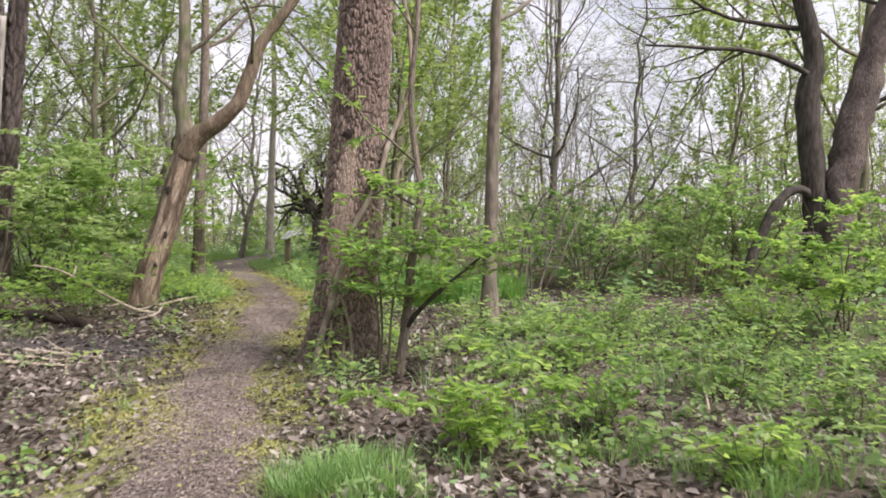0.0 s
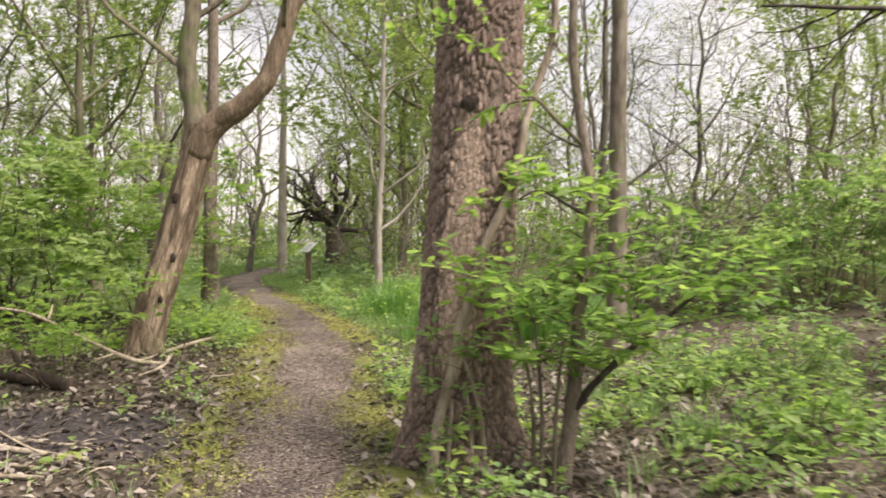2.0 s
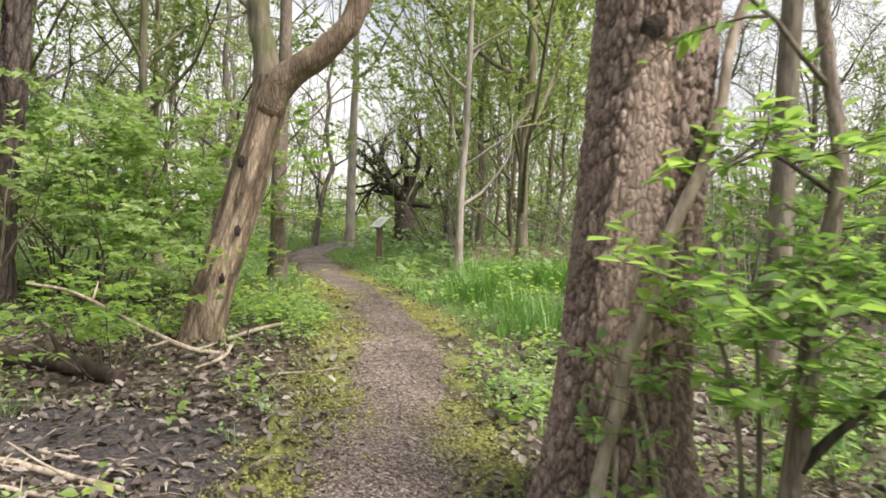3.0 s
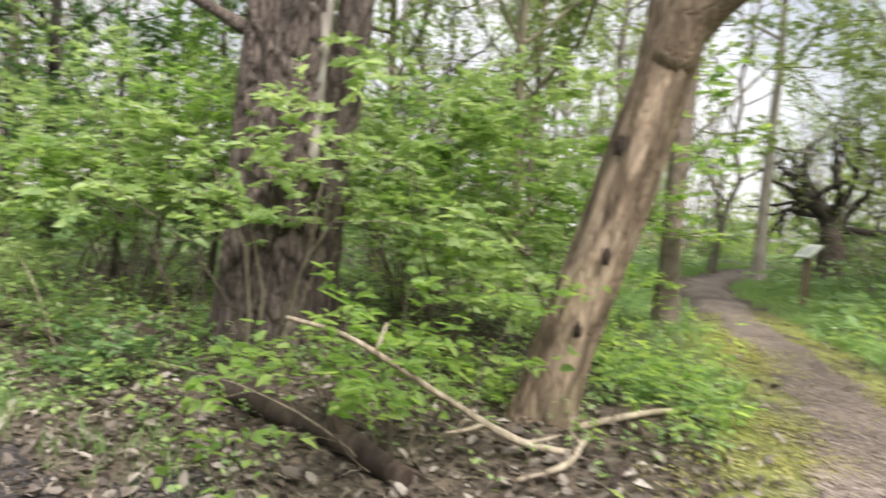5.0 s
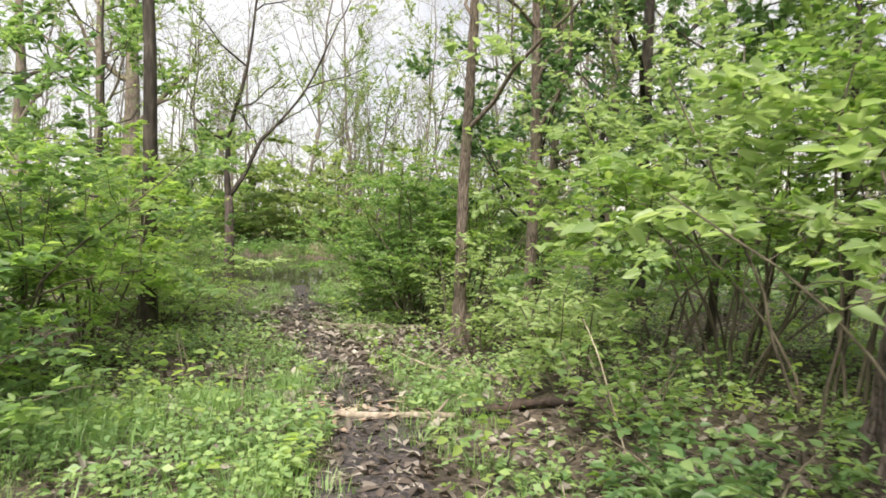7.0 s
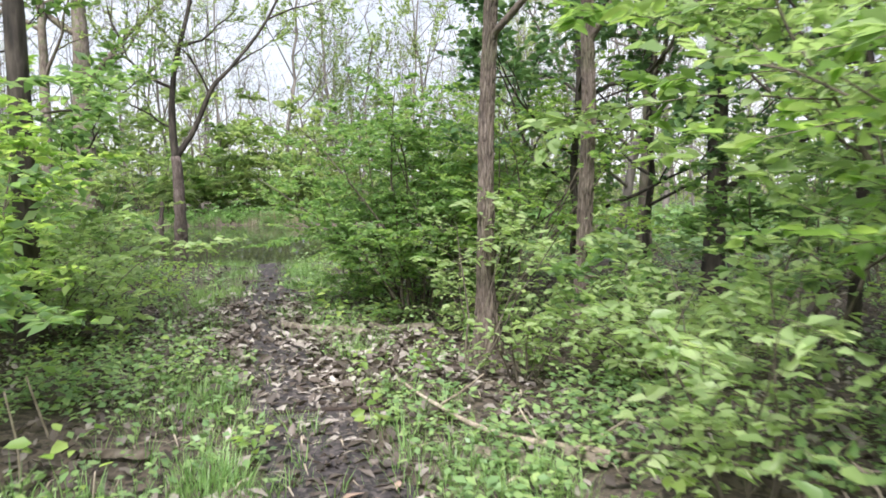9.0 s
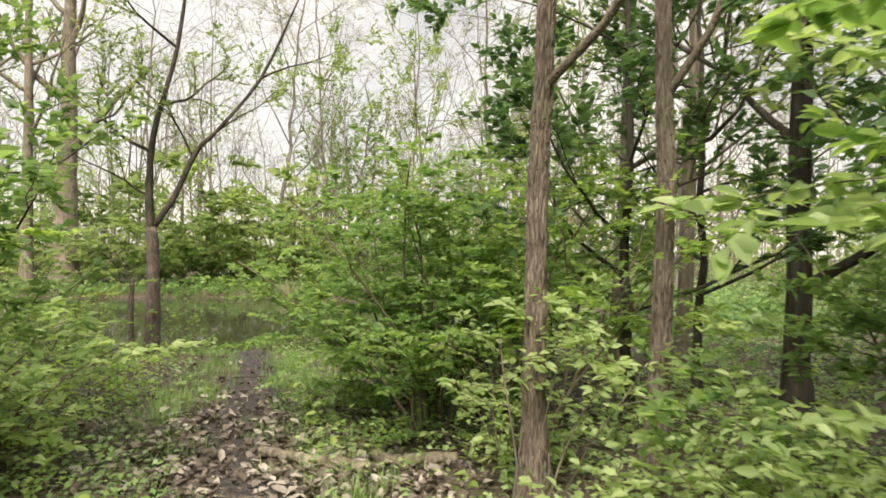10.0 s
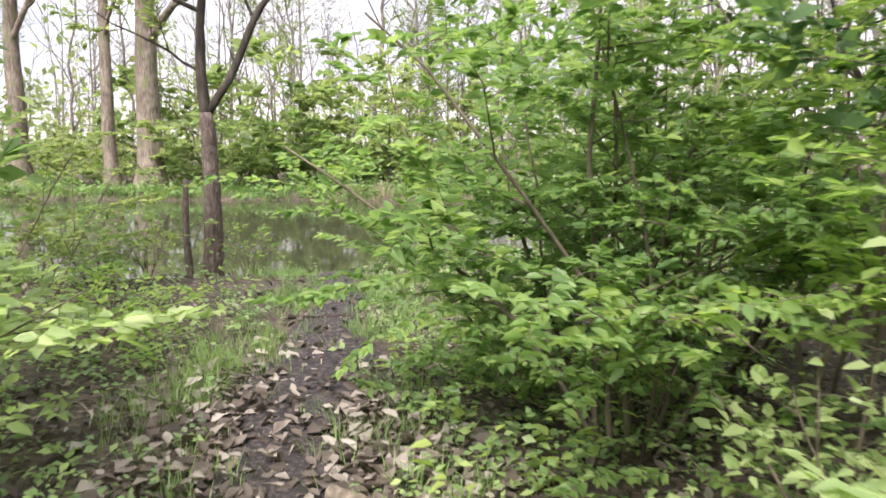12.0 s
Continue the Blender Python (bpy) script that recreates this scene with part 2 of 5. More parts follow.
WATER, _n, _l, _p = shader("pond_water")
_p.inputs["Base Color"].default_value = (0.05, 0.052, 0.035, 1)
_p.inputs["Roughness"].default_value = 0.04
_p.inputs["IOR"].default_value = 1.33
_w = noise_node(_n, _l, 2.2, 3)
_b = _n.new("ShaderNodeBump")
_b.inputs["Strength"].default_value, _b.inputs["Distance"].default_value = 0.06, 0.02
_l.new(_w.outputs["Fac"], _b.inputs["Height"])
_l.new(_b.outputs["Normal"], _p.inputs["Normal"])

PANEL, _n, _l, _p = shader("white_sign_panel")
_s = noise_node(_n, _l, 9, 4)
_r = ramp_of(_n, [(0.3, (0.76, 0.78, 0.78)), (0.7, (0.86, 0.87, 0.86))])
_l.new(_s.outputs["Fac"], _r.inputs["Fac"])
_l.new(_r.outputs["Color"], _p.inputs["Base Color"])
_p.inputs["Roughness"].default_value = 0.3
PRINT, _n, _l, _p = shader("faded_print")
_p.inputs["Base Color"].default_value = (0.3, 0.36, 0.33, 1)
_p.inputs["Roughness"].default_value = 0.4


# ---- lie of the land ----
MAIN_PATH = [(-0.4, -9), (-0.5, -3), (-0.9, 2), (-1.32, 4.2), (-1.65, 5.1), (-2.08, 6.8), (-2.24, 8.4), (-2.45, 10), (-2.55, 10.9), (-2.71, 11.9), (-3.0, 13.3),
             (-3.75, 15.2), (-4.85, 18.15), (-5.95, 21.2), (-6.7, 23.6), (-7.2, 28.1), (-7.8, 33.6), (-6.2, 40), (-1, 50)]
SIDE_PATH = [(-3.0, 8.6), (-5.2, 8.9), (-7.2, 9.2), (-8.6, 9.2), (-10, 9.42), (-11.8, 9.52), (-13.6, 9.33), (-15, 9.2), (-16.3, 9.15), (-17.6, 9.27), (-19.4, 9.42), (-20.8, 9.45), (-22.4, 9.5)]
POND = (-29.9, 6.5, 7.7, 15.0)


def smoothstep(a, b, v):
    u = np.clip((v - a) / (b - a), 0, 1)
    return u * u * (3 - 2 * u)


def line_distance(px, py, line):
    """Distance of points to a polyline."""
    best = np.full(np.shape(px), 1e9)
    for (ax, ay), (bx, by) in zip(line[:-1], line[1:]):
        dx, dy = bx - ax, by - ay
        u = np.clip(((px - ax) * dx + (py - ay) * dy) / (dx * dx + dy * dy), 0, 1)
        best = np.minimum(best, np.hypot(px - ax - u * dx, py - ay - u * dy))
    return best


def pond_depth(x, y):
    """Over 1 inside the pond's outline, under 1 outside."""
    cx, cy, rx, ry = POND
    wob = 0.05 * np.sin(y * 0.9) + 0.03 * np.sin(y * 2.3 + 1)
    return 2 - (np.abs((x - cx) / rx) ** 2.6 + np.abs((y - cy) / ry) ** 2.6) + wob


def ground_z(x, y):
    x, y = np.asarray(x, float), np.asarray(y, float)
    z = 0.03 + 0.43 * smoothstep(6, 17, y) * smoothstep(-13.5, -9, x) + 0.1 * smoothstep(9.6, 12.5, y)
    z = z + 0.12 * np.exp(-((x + 1.0) ** 2 + (y - 8.1) ** 2) / 2.2)
    away = smoothstep(0.3, 1.4, np.minimum(line_distance(x, y, MAIN_PATH), line_distance(x, y, SIDE_PATH)))
    z = z + away * 0.035 * (np.sin(x * 1.7 + 0.6 * y) + np.sin(y * 2.1 - 0.4 * x) + 0.7 * np.sin(x * 4.3) * np.sin(y * 3.7))
    z = z - 0.6 * smoothstep(0.72, 1.25, pond_depth(x, y))
    return z


# ---- mesh helpers ----
def quad_mesh(name, v, f, material, smooth=True):
    me = bpy.data.meshes.new(name)
    v, f = np.asarray(v, np.float32), np.asarray(f, np.int32)
    me.vertices.add(len(v))
    me.vertices.foreach_set("co", v.ravel())
    me.loops.add(f.size)
    me.loops.foreach_set("vertex_index", f.ravel())
    me.polygons.add(len(f))
    me.polygons.foreach_set("loop_start", np.arange(0, f.size, f.shape[1], dtype=np.int32))
    me.update(calc_edges=True)
    if smooth:
        me.polygons.foreach_set("use_smooth", np.ones(len(f), bool))
    me.materials.append(material)
    return me


def part(name, mesh, parent, label="", kind=""):
    ob = new(name, mesh)
    ob.parent = parent
    return tagged(ob, label=label, kind=kind)


def tube(pts, rad, n):
    """A tapered tube round a polyline."""
    pts, rad = np.asarray(pts, float), np.asarray(rad, float)
    t = np.gradient(pts, axis=0)
    t /= np.linalg.norm(t, axis=1, keepdims=True) + 1e-9
    ref = np.eye(3)[np.argmin(np.abs(t.mean(axis=0)))]
    u = np.cross(t, ref)
    u /= np.linalg.norm(u, axis=1, keepdims=True) + 1e-9
    w = np.cross(t, u)
    a = np.arange(n) * 2 * np.pi / n
    ring = np.cos(a)[None, :, None] * u[:, None] + np.sin(a)[None, :, None] * w[:, None]
    v = (pts[:, None] + ring * rad[:, None, None]).reshape(-1, 3)
    k = len(pts)
    i = np.arange(k - 1)[:, None] * n
    j = np.arange(n)[None, :]
    f = np.stack([i + j, i + (j + 1) % n, i + n + (j + 1) % n, i + n + j], -1).reshape(-1, 4)
    return v, f


class Geo:
    """Collects many small meshes into one."""

    def __init__(self):
        self.v, self.f, self.n = [], [], 0

    def add(self, v, f):
        self.v.append(v)
        self.f.append(np.asarray(f) + self.n)
        self.n += len(v)

    def mesh(self, name, material, smooth=True):
        return quad_mesh(name, np.concatenate(self.v), np.concatenate(self.f), material, smooth)


def unit(v):
    return v / (np.linalg.norm(v, axis=-1, keepdims=True) + 1e-9)


LEAF_SHAPES = {
    "ovate": (((0.0, 0.0, 0.0), (0.3, 0.5, 0.1), (0.72, 0.32, 0.03), (1.0, 0.0, -0.1), (0.72, -0.32, 0.03), (0.3, -0.5, 0.1)), ((0, 5, 4, 3), (0, 3, 2, 1))),
    "plain": (((0.0, 0.0, 0.0), (0.45, 0.5, 0.08), (1.0, 0.0, -0.06), (0.45, -0.5, 0.08)), ((0, 3, 2, 1),)),
    "curled": (((0.0, 0.0, 0.0), (0.3, 0.5, 0.3), (0.72, 0.36, 0.2), (1.0, 0.0, 0.22), (0.72, -0.36, 0.26), (0.3, -0.5, 0.22)), ((0, 5, 4, 3), (0, 3, 2, 1))),
    "blade": (((0.0, 0.5, 0.0), (0.5, 0.4, 0.0), (1.0, 0.05, -0.22), (1.0, -0.05, -0.22), (0.5, -0.4, 0.0), (0.0, -0.5, 0.0)), ((0, 5, 4, 1), (1, 4, 3, 2))),
}


def leaf_geo(pos, way, up, size, width, shape="ovate"):
    """Many leaves at once: each has its foot at pos, points along way and faces up."""
    co, faces = LEAF_SHAPES[shape]
    way = unit(way)
    side = unit(np.cross(up, way))
    nrm = np.cross(way, side)
    size = np.asarray(size, float)[:, None, None]
    c = np.asarray(co)
    v = (c[None, :, 0, None] * way[:, None] + c[None, :, 1, None] * width * side[:, None] + c[None, :, 2, None] * nrm[:, None]) * size + pos[:, None]
    k = len(c)
    f = np.asarray(faces)[None] + (np.arange(len(pos)) * k)[:, None, None]
    return v.reshape(-1, 3), f.reshape(-1, 4)


def grow(rng, p, d, length, r, depth, out, lift=0.05, wiggle=0.18, kids=5, spread=0.8, shrink=0.58, start=0.3, steps=6, layer=0.0):
    """Grows a branch and its side branches into out as (depth, points, radii)."""
    pts, d = [np.array(p, float)], np.array(d, float)
    for _ in range(steps):
        d = unit(d + rng.normal(0, wiggle, 3) + np.array((0, 0, lift)))
        pts.append(pts[-1] + d * length / steps)
    pts = np.array(pts)
    rad = r * (1 - 0.72 * np.linspace(0, 1, steps + 1))
    out.append((depth, pts, rad))
    if depth <= 0:
        return
    for k in range(kids):
        at = start + (1 - start) * (k + rng.random()) / kids
        i = min(int(at * steps), steps - 1)
        q = pts[i] + (pts[i + 1] - pts[i]) * (at * steps - i)
        tang = unit(pts[i + 1] - pts[i])
        a = rng.random() * 6.28
        e = unit(np.cross(tang, np.array((math.cos(a), math.sin(a), 0.35))))
        if layer:
            e = unit(np.array((math.cos(a), math.sin(a), 0.12)))
            tang = tang * (1 - layer)
        grow(rng, q, unit(tang + e * spread * (0.7 + 0.6 * rng.random())), length * shrink * (0.7 + 0.5 * rng.random()) * (1.15 - 0.5 * at), rad[i] * 0.6,
             depth - 1, out, lift, wiggle, kids, spread, shrink, start, max(3, steps - 1), layer * 0.6)


def spray_points(rng, lines, n, size, flat=0.35, droop=0.0):
    """Places for n leaves in flat sprays on both sides of twigs: foot, direction, upward side and size."""
    lengths = np.array([np.linalg.norm(np.diff(p, axis=0), axis=1).sum() for p in lines])
    pick = rng.choice(len(lines), n, p=lengths / lengths.sum())
    pos, way = np.empty((n, 3)), np.empty((n, 3))
    side = np.where(rng.random(n) < 0.5, -1.0, 1.0)
    at = rng.random(n) ** 0.7
    for k in range(n):
        line = lines[pick[k]]
        u = at[k] * (len(line) - 1.001)
        i = int(u)
        t = line[i + 1] - line[i]
        pos[k] = line[i] + t * (u - i)
        way[k] = t / (np.linalg.norm(t) + 1e-9)
    lateral = unit(np.stack([-way[:, 1], way[:, 0], np.zeros(n)], 1)) * side[:, None]
    d = way * 0.55 + lateral + rng.normal(0, 0.28, (n, 3)) + np.array((0, 0, -droop))
    up = np.array((0, 0, 1.0)) + rng.normal(0, flat, (n, 3))
    return pos, d, up, size * (0.55 + 0.75 * rng.random(n))


def spray_leaves(rng, lines, n, size, width, flat=0.35, shape="ovate"):
    """Leaves in flat sprays, joined into one mesh."""
    return leaf_geo(*spray_points(rng, lines, n, size, flat), width, shape)


# ---- ground: one sheet from the path to the horizon ----
def axis(lo, hi, step, far):
    fine = np.arange(lo, hi + step / 2, step)
    out = np.cumsum(step * 1.35 ** np.arange(1, 40))
    out = out[out < far]
    return np.concatenate([lo - out[::-1], fine, hi + out])


def sheet(xs, ys, lift, name, material):
    gx, gy = np.meshgrid(xs, ys, indexing="ij")
    v = np.stack([gx, gy, ground_z(gx, gy) + lift], -1).reshape(-1, 3)
    i, j = np.meshgrid(np.arange(len(xs) - 1), np.arange(len(ys) - 1), indexing="ij")
    a = (i * len(ys) + j).ravel()
    return quad_mesh(name, v, np.stack([a, a + len(ys), a + len(ys) + 1, a + 1], 1), material)


ground = tagged(new("ground", sheet(axis(-40, 14, 0.22, 1500), axis(-6, 30, 0.22, 1500), 0, "ground", SOIL)),
                "dark brown forest soil strewn with dead leaves", "ground", kind="structure")


def ribbon(name, line, half, material, lift, seed, step=0.12, cells=10):
    """A strip that follows a polyline, with uneven edges, draped on the ground."""
    rng = np.random.default_rng(seed)
    line = np.array(line, float)
    seg = np.r_[0, np.cumsum(np.linalg.norm(np.diff(line, axis=0), axis=1))]
    s = np.arange(0, seg[-1], step)
    cx, cy = np.interp(s, seg, line[:, 0]), np.interp(s, seg, line[:, 1])
    box = np.ones(13) / 13
    cx, cy = np.convolve(np.pad(cx, 6, "edge"), box, "valid"), np.convolve(np.pad(cy, 6, "edge"), box, "valid")
    tx, ty = np.gradient(cx), np.gradient(cy)
    norm = np.hypot(tx, ty)
    nx, ny = -ty / norm, tx / norm
    wob = [np.convolve(rng.normal(0, 1, len(s) + 8), np.ones(9) / 9, "valid") * 0.24 for _ in range(2)]
    u = np.linspace(-1, 1, cells + 1)
    width = np.where(u[None] < 0, half + wob[0][:, None], half + wob[1][:, None])
    x = cx[:, None] + nx[:, None] * u * width
    y = cy[:, None] + ny[:, None] * u * width
    z = ground_z(x, y) + lift * (1 - np.abs(u[None]) ** 6) - 0.012 * (np.abs(u[None]) > 0.99)
    v = np.stack([x, y, z], -1).reshape(-1, 3)
    i, j = np.meshgrid(np.arange(len(s) - 1), np.arange(cells), indexing="ij")
    a = (i * (cells + 1) + j).ravel()
    return quad_mesh(name, v, np.stack([a, a + cells + 1, a + cells + 2, a + 1], 1), material)


footpath = tagged(new("footpath", ribbon("footpath", MAIN_PATH, 0.4, MULCH, 0.034, 3)), "trodden woodland path of pinkish brown wood chips", "path", kind="structure")
moss_verge = tagged(new("moss_verge", ribbon("moss_verge", MAIN_PATH[1:13], 0.9, VERGE, 0.016, 7, cells=16)), "mossy yellow-green turf along both sides of the path", "moss", kind="structure")
mud_patch = tagged(new("mud_patch", ribbon("mud_patch", [(-3.35, 8.75), (-4.2, 9.0), (-5.0, 9.2), (-6.2, 9.3)], 0.75, MUD, 0.012, 8, cells=16)), "dark bare mud strewn with dead leaves", "mud", kind="structure")
side_trail = tagged(new("side_trail", ribbon("side_trail", SIDE_PATH, 0.31, MUD, 0.028, 4)), "narrow dark muddy trail leading to the pond", "trail", kind="structure")

water = tagged(new("water", sheet(np.linspace(-41, -20, 3), np.linspace(-11, 24, 3), 0, "water", WATER)), "still murky pond water reflecting trees", "water", kind="structure")
for vert in water.data.vertices:
    vert.co.z = -0.2


# ---- builders for trees and shrubs ----
def root(name, x, y, sink=0.0):
    ob = new(name)
    ob.empty_display_size = 0.2
    ob.location = (x, y, float(ground_z(x, y)) - sink)
    return ob


def dense_trunk(pts, rad, material, name, rings=260, sides=110, ridge=0.03, cell=(13.0, 4.2), flare=0.5, toes=5, seed=0, scars=()):
    """A thick old trunk with furrowed bark plates in real relief and a flared, toed foot."""
    pts, rad = np.array(pts, float), np.array(rad, float)
    zs = np.linspace(pts[0, 2], pts[-1, 2], rings)
    cx, cy = np.interp(zs, pts[:, 2], pts[:, 0]), np.interp(zs, pts[:, 2], pts[:, 1])
    box = np.ones(21) / 21
    cx, cy = np.convolve(np.pad(cx, 10, "edge"), box, "valid"), np.convolve(np.pad(cy, 10, "edge"), box, "valid")
    r = np.interp(zs, pts[:, 2], rad)
    a = np.arange(sides) * 2 * np.pi / sides
    v = np.empty((rings, sides, 3))
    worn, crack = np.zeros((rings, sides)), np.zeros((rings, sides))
    off = Vector((seed * 7.3, seed * 3.1, 0))
    for i in range(rings):
        h = zs[i]
        low = math.exp(-max(h, 0) / 0.3) * flare
        for j in range(sides):
            c, s = math.cos(a[j]), math.sin(a[j])
            q = Vector((c * r[i] * cell[0], s * r[i] * cell[0], h * cell[1])) + off
            q += noise.noise_vector(q * 0.6) * 0.55
            d, _ = noise.voronoi(q)
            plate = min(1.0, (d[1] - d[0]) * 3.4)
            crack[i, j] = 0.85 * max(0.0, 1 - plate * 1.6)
            bump = ridge * (plate - 0.7) + min(0.012, ridge * 0.4) * noise.noise(q * 2.7)
            for ca, ch, wa, wh in scars:
                k = ((((a[j] - ca + math.pi) % (2 * math.pi)) - math.pi) / wa) ** 2 + ((h - ch) / wh) ** 2
                if k < 1:
                    worn[i, j] = max(worn[i, j], min(1.0, 2.2 * (1 - k) * (0.85 + plate * 0.3 + 0.5 * noise.noise(q * 0.6))))
                    bump = bump * (0.25 + 0.75 * k) - 0.012 * (1 - k)
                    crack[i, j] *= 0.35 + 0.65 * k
            wide = 1 + low * (0.55 + 0.45 * math.cos(toes * a[j] + seed)) + 0.05 * noise.noise(Vector((c, s, h * 0.5)) + off)
            rr = r[i] * wide + bump
            v[i, j] = (cx[i] + c * rr, cy[i] + s * rr, h)
    i = np.arange(rings - 1)[:, None] * sides
    j = np.arange(sides)[None]
    f = np.stack([i + j, i + (j + 1) % sides, i + sides + (j + 1) % sides, i + sides + j], -1).reshape(-1, 4)
    me = quad_mesh(name, v.reshape(-1, 3), f, material)
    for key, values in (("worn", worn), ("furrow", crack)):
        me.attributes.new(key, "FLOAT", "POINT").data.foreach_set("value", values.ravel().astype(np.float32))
    return me


def smooth_line(pts, n=18):
    """A smooth line of n points through a few given ones."""
    pts = [Vector(p) for p in pts]
    pts = [pts[0] * 2 - pts[1]] + pts + [pts[-1] * 2 - pts[-2]]
    out = []
    for s in np.linspace(0, len(pts) - 3 - 1e-6, n):
        i = int(s)
        u = s - i
        p0, p1, p2, p3 = pts[i:i + 4]
        out.append(0.5 * (2 * p1 + (p2 - p0) * u + (2 * p0 - 5 * p1 + 4 * p2 - p3) * u * u + (3 * p1 - p0 - 3 * p2 + p3) * u ** 3))
    return np.array([tuple(p) for p in out])


def limb_mesh(pts, r0, r1, material, name="limb", n=18, sides=14, rough=0.06, seed=0):
    line = smooth_line(pts, n)
    v, _ = tube(line, np.linspace(r0, r1, len(line)), sides)
    v = v.reshape(len(line), sides, 3)
    for i in range(len(line)):
        for j in range(sides):
            k = noise.noise(Vector(v[i, j]) * 7 + Vector((seed, 0, 0)))
            v[i, j] += (v[i, j] - line[i]) * rough * 4 * k
    # rounded, closed ends
    first, last = [line[0] + (v[0] - line[0]) * q for q in (0.05, 0.8)], [line[-1] + (v[-1] - line[-1]) * q for q in (0.8, 0.05)]
    v = np.concatenate([np.stack(first), v, np.stack(last)])
    i, j = np.arange(len(v) - 1)[:, None] * sides, np.arange(sides)[None]
    f = np.stack([i + j, i + (j + 1) % sides, i + sides + (j + 1) % sides, i + sides + j], -1).reshape(-1, 4)
    return quad_mesh(name, v.reshape(-1, 3), f, material), line


def crown(base, rng, starts, depth, material, leaf_material_, n_leaves, leaf_size, leaf_width, lift=0.06, wiggle=0.17, kids=4, spread=0.8, shape="plain", shrink=0.58, twig_sides=3, limb_sides=6, start=0.3, fine=0):
    """Limbs (each a part), twigs and leaves on a tree; starts: (point, direction, length, radius)."""
    out = []
    for p, d, length, r in starts:
        grow(rng, p, unit(np.array(d, float)), length, r, depth, out, lift, wiggle, kids, spread, shrink, start)
    twigs, tips = Geo(), []
    for dep, pts, rad in out:
        if dep == depth:
            part("limb", quad_mesh("limb", *tube(pts, rad, limb_sides), material), base)
        else:
            twigs.add(*tube(pts, rad, 4 if dep >= 2 else twig_sides))
        if dep <= 1:
            tips.append(pts)
    if twigs.n:
        part("twig_mass", twigs.mesh("twig_mass", material), base, kind="stuff")
    if fine:
        part("fine_brush", quad_mesh("fine_brush", *spray_leaves(rng, tips, fine, 0.7, 0.02, 0.6, "plain"), material, False), base, kind="stuff")
    if n_leaves:
        part("foliage", quad_mesh("foliage", *spray_leaves(rng, tips, n_leaves, leaf_size, leaf_width, 0.5, shape), leaf_material_, False), base, kind="stuff")


def forest_tree(name, x, y, height, r, seed, bark=BARK_GREY, leaf=LEAF_TREE, n_leaves=2500, leaf_size=0.1, lean=(0, 0), limbs=7, first=0.35, depth=2, kids=4, limb_len=0.3, spread=0.8, sides=9, wiggle=0.02, up=0.75, fine=0, relief=0):
    """A slim woodland tree: tapered trunk, limbs, twigs and thin spring leaves."""
    rng = np.random.default_rng(seed)
    base = root(name, x, y, 0.05)
    k = 16
    t = np.linspace(0, 1, k)
    sway = np.cumsum(rng.normal(0, wiggle, (k, 2)), 0) * height / 10
    pts = np.stack([lean[0] * t * height + sway[:, 0], lean[1] * t * height + sway[:, 1], t * height], 1)
    pts[0, :2] = 0
    rad = r * (1 - 0.8 * t)
    rad[0] *= 1.45
    if relief:
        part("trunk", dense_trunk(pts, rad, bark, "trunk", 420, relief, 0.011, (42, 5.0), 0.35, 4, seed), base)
    else:
        part("trunk", quad_mesh("trunk", *tube(pts, rad, sides), bark), base)
    starts = []
    for q in range(limbs):
        at = first + (0.97 - first) * (q + rng.random() * 0.8) / limbs
        i = min(int(at * (k - 1)), k - 2)
        a = q * 2.4 + rng.random()
        e = (math.cos(a), math.sin(a), up * (0.6 + 0.8 * rng.random()))
        starts.append((pts[i], e, height * limb_len * (1.25 - 0.6 * at), rad[i] * 0.5))
    crown(base, rng, starts, depth, bark, leaf, n_leaves, leaf_size, 0.55, kids=kids, spread=spread, fine=fine)
    return base


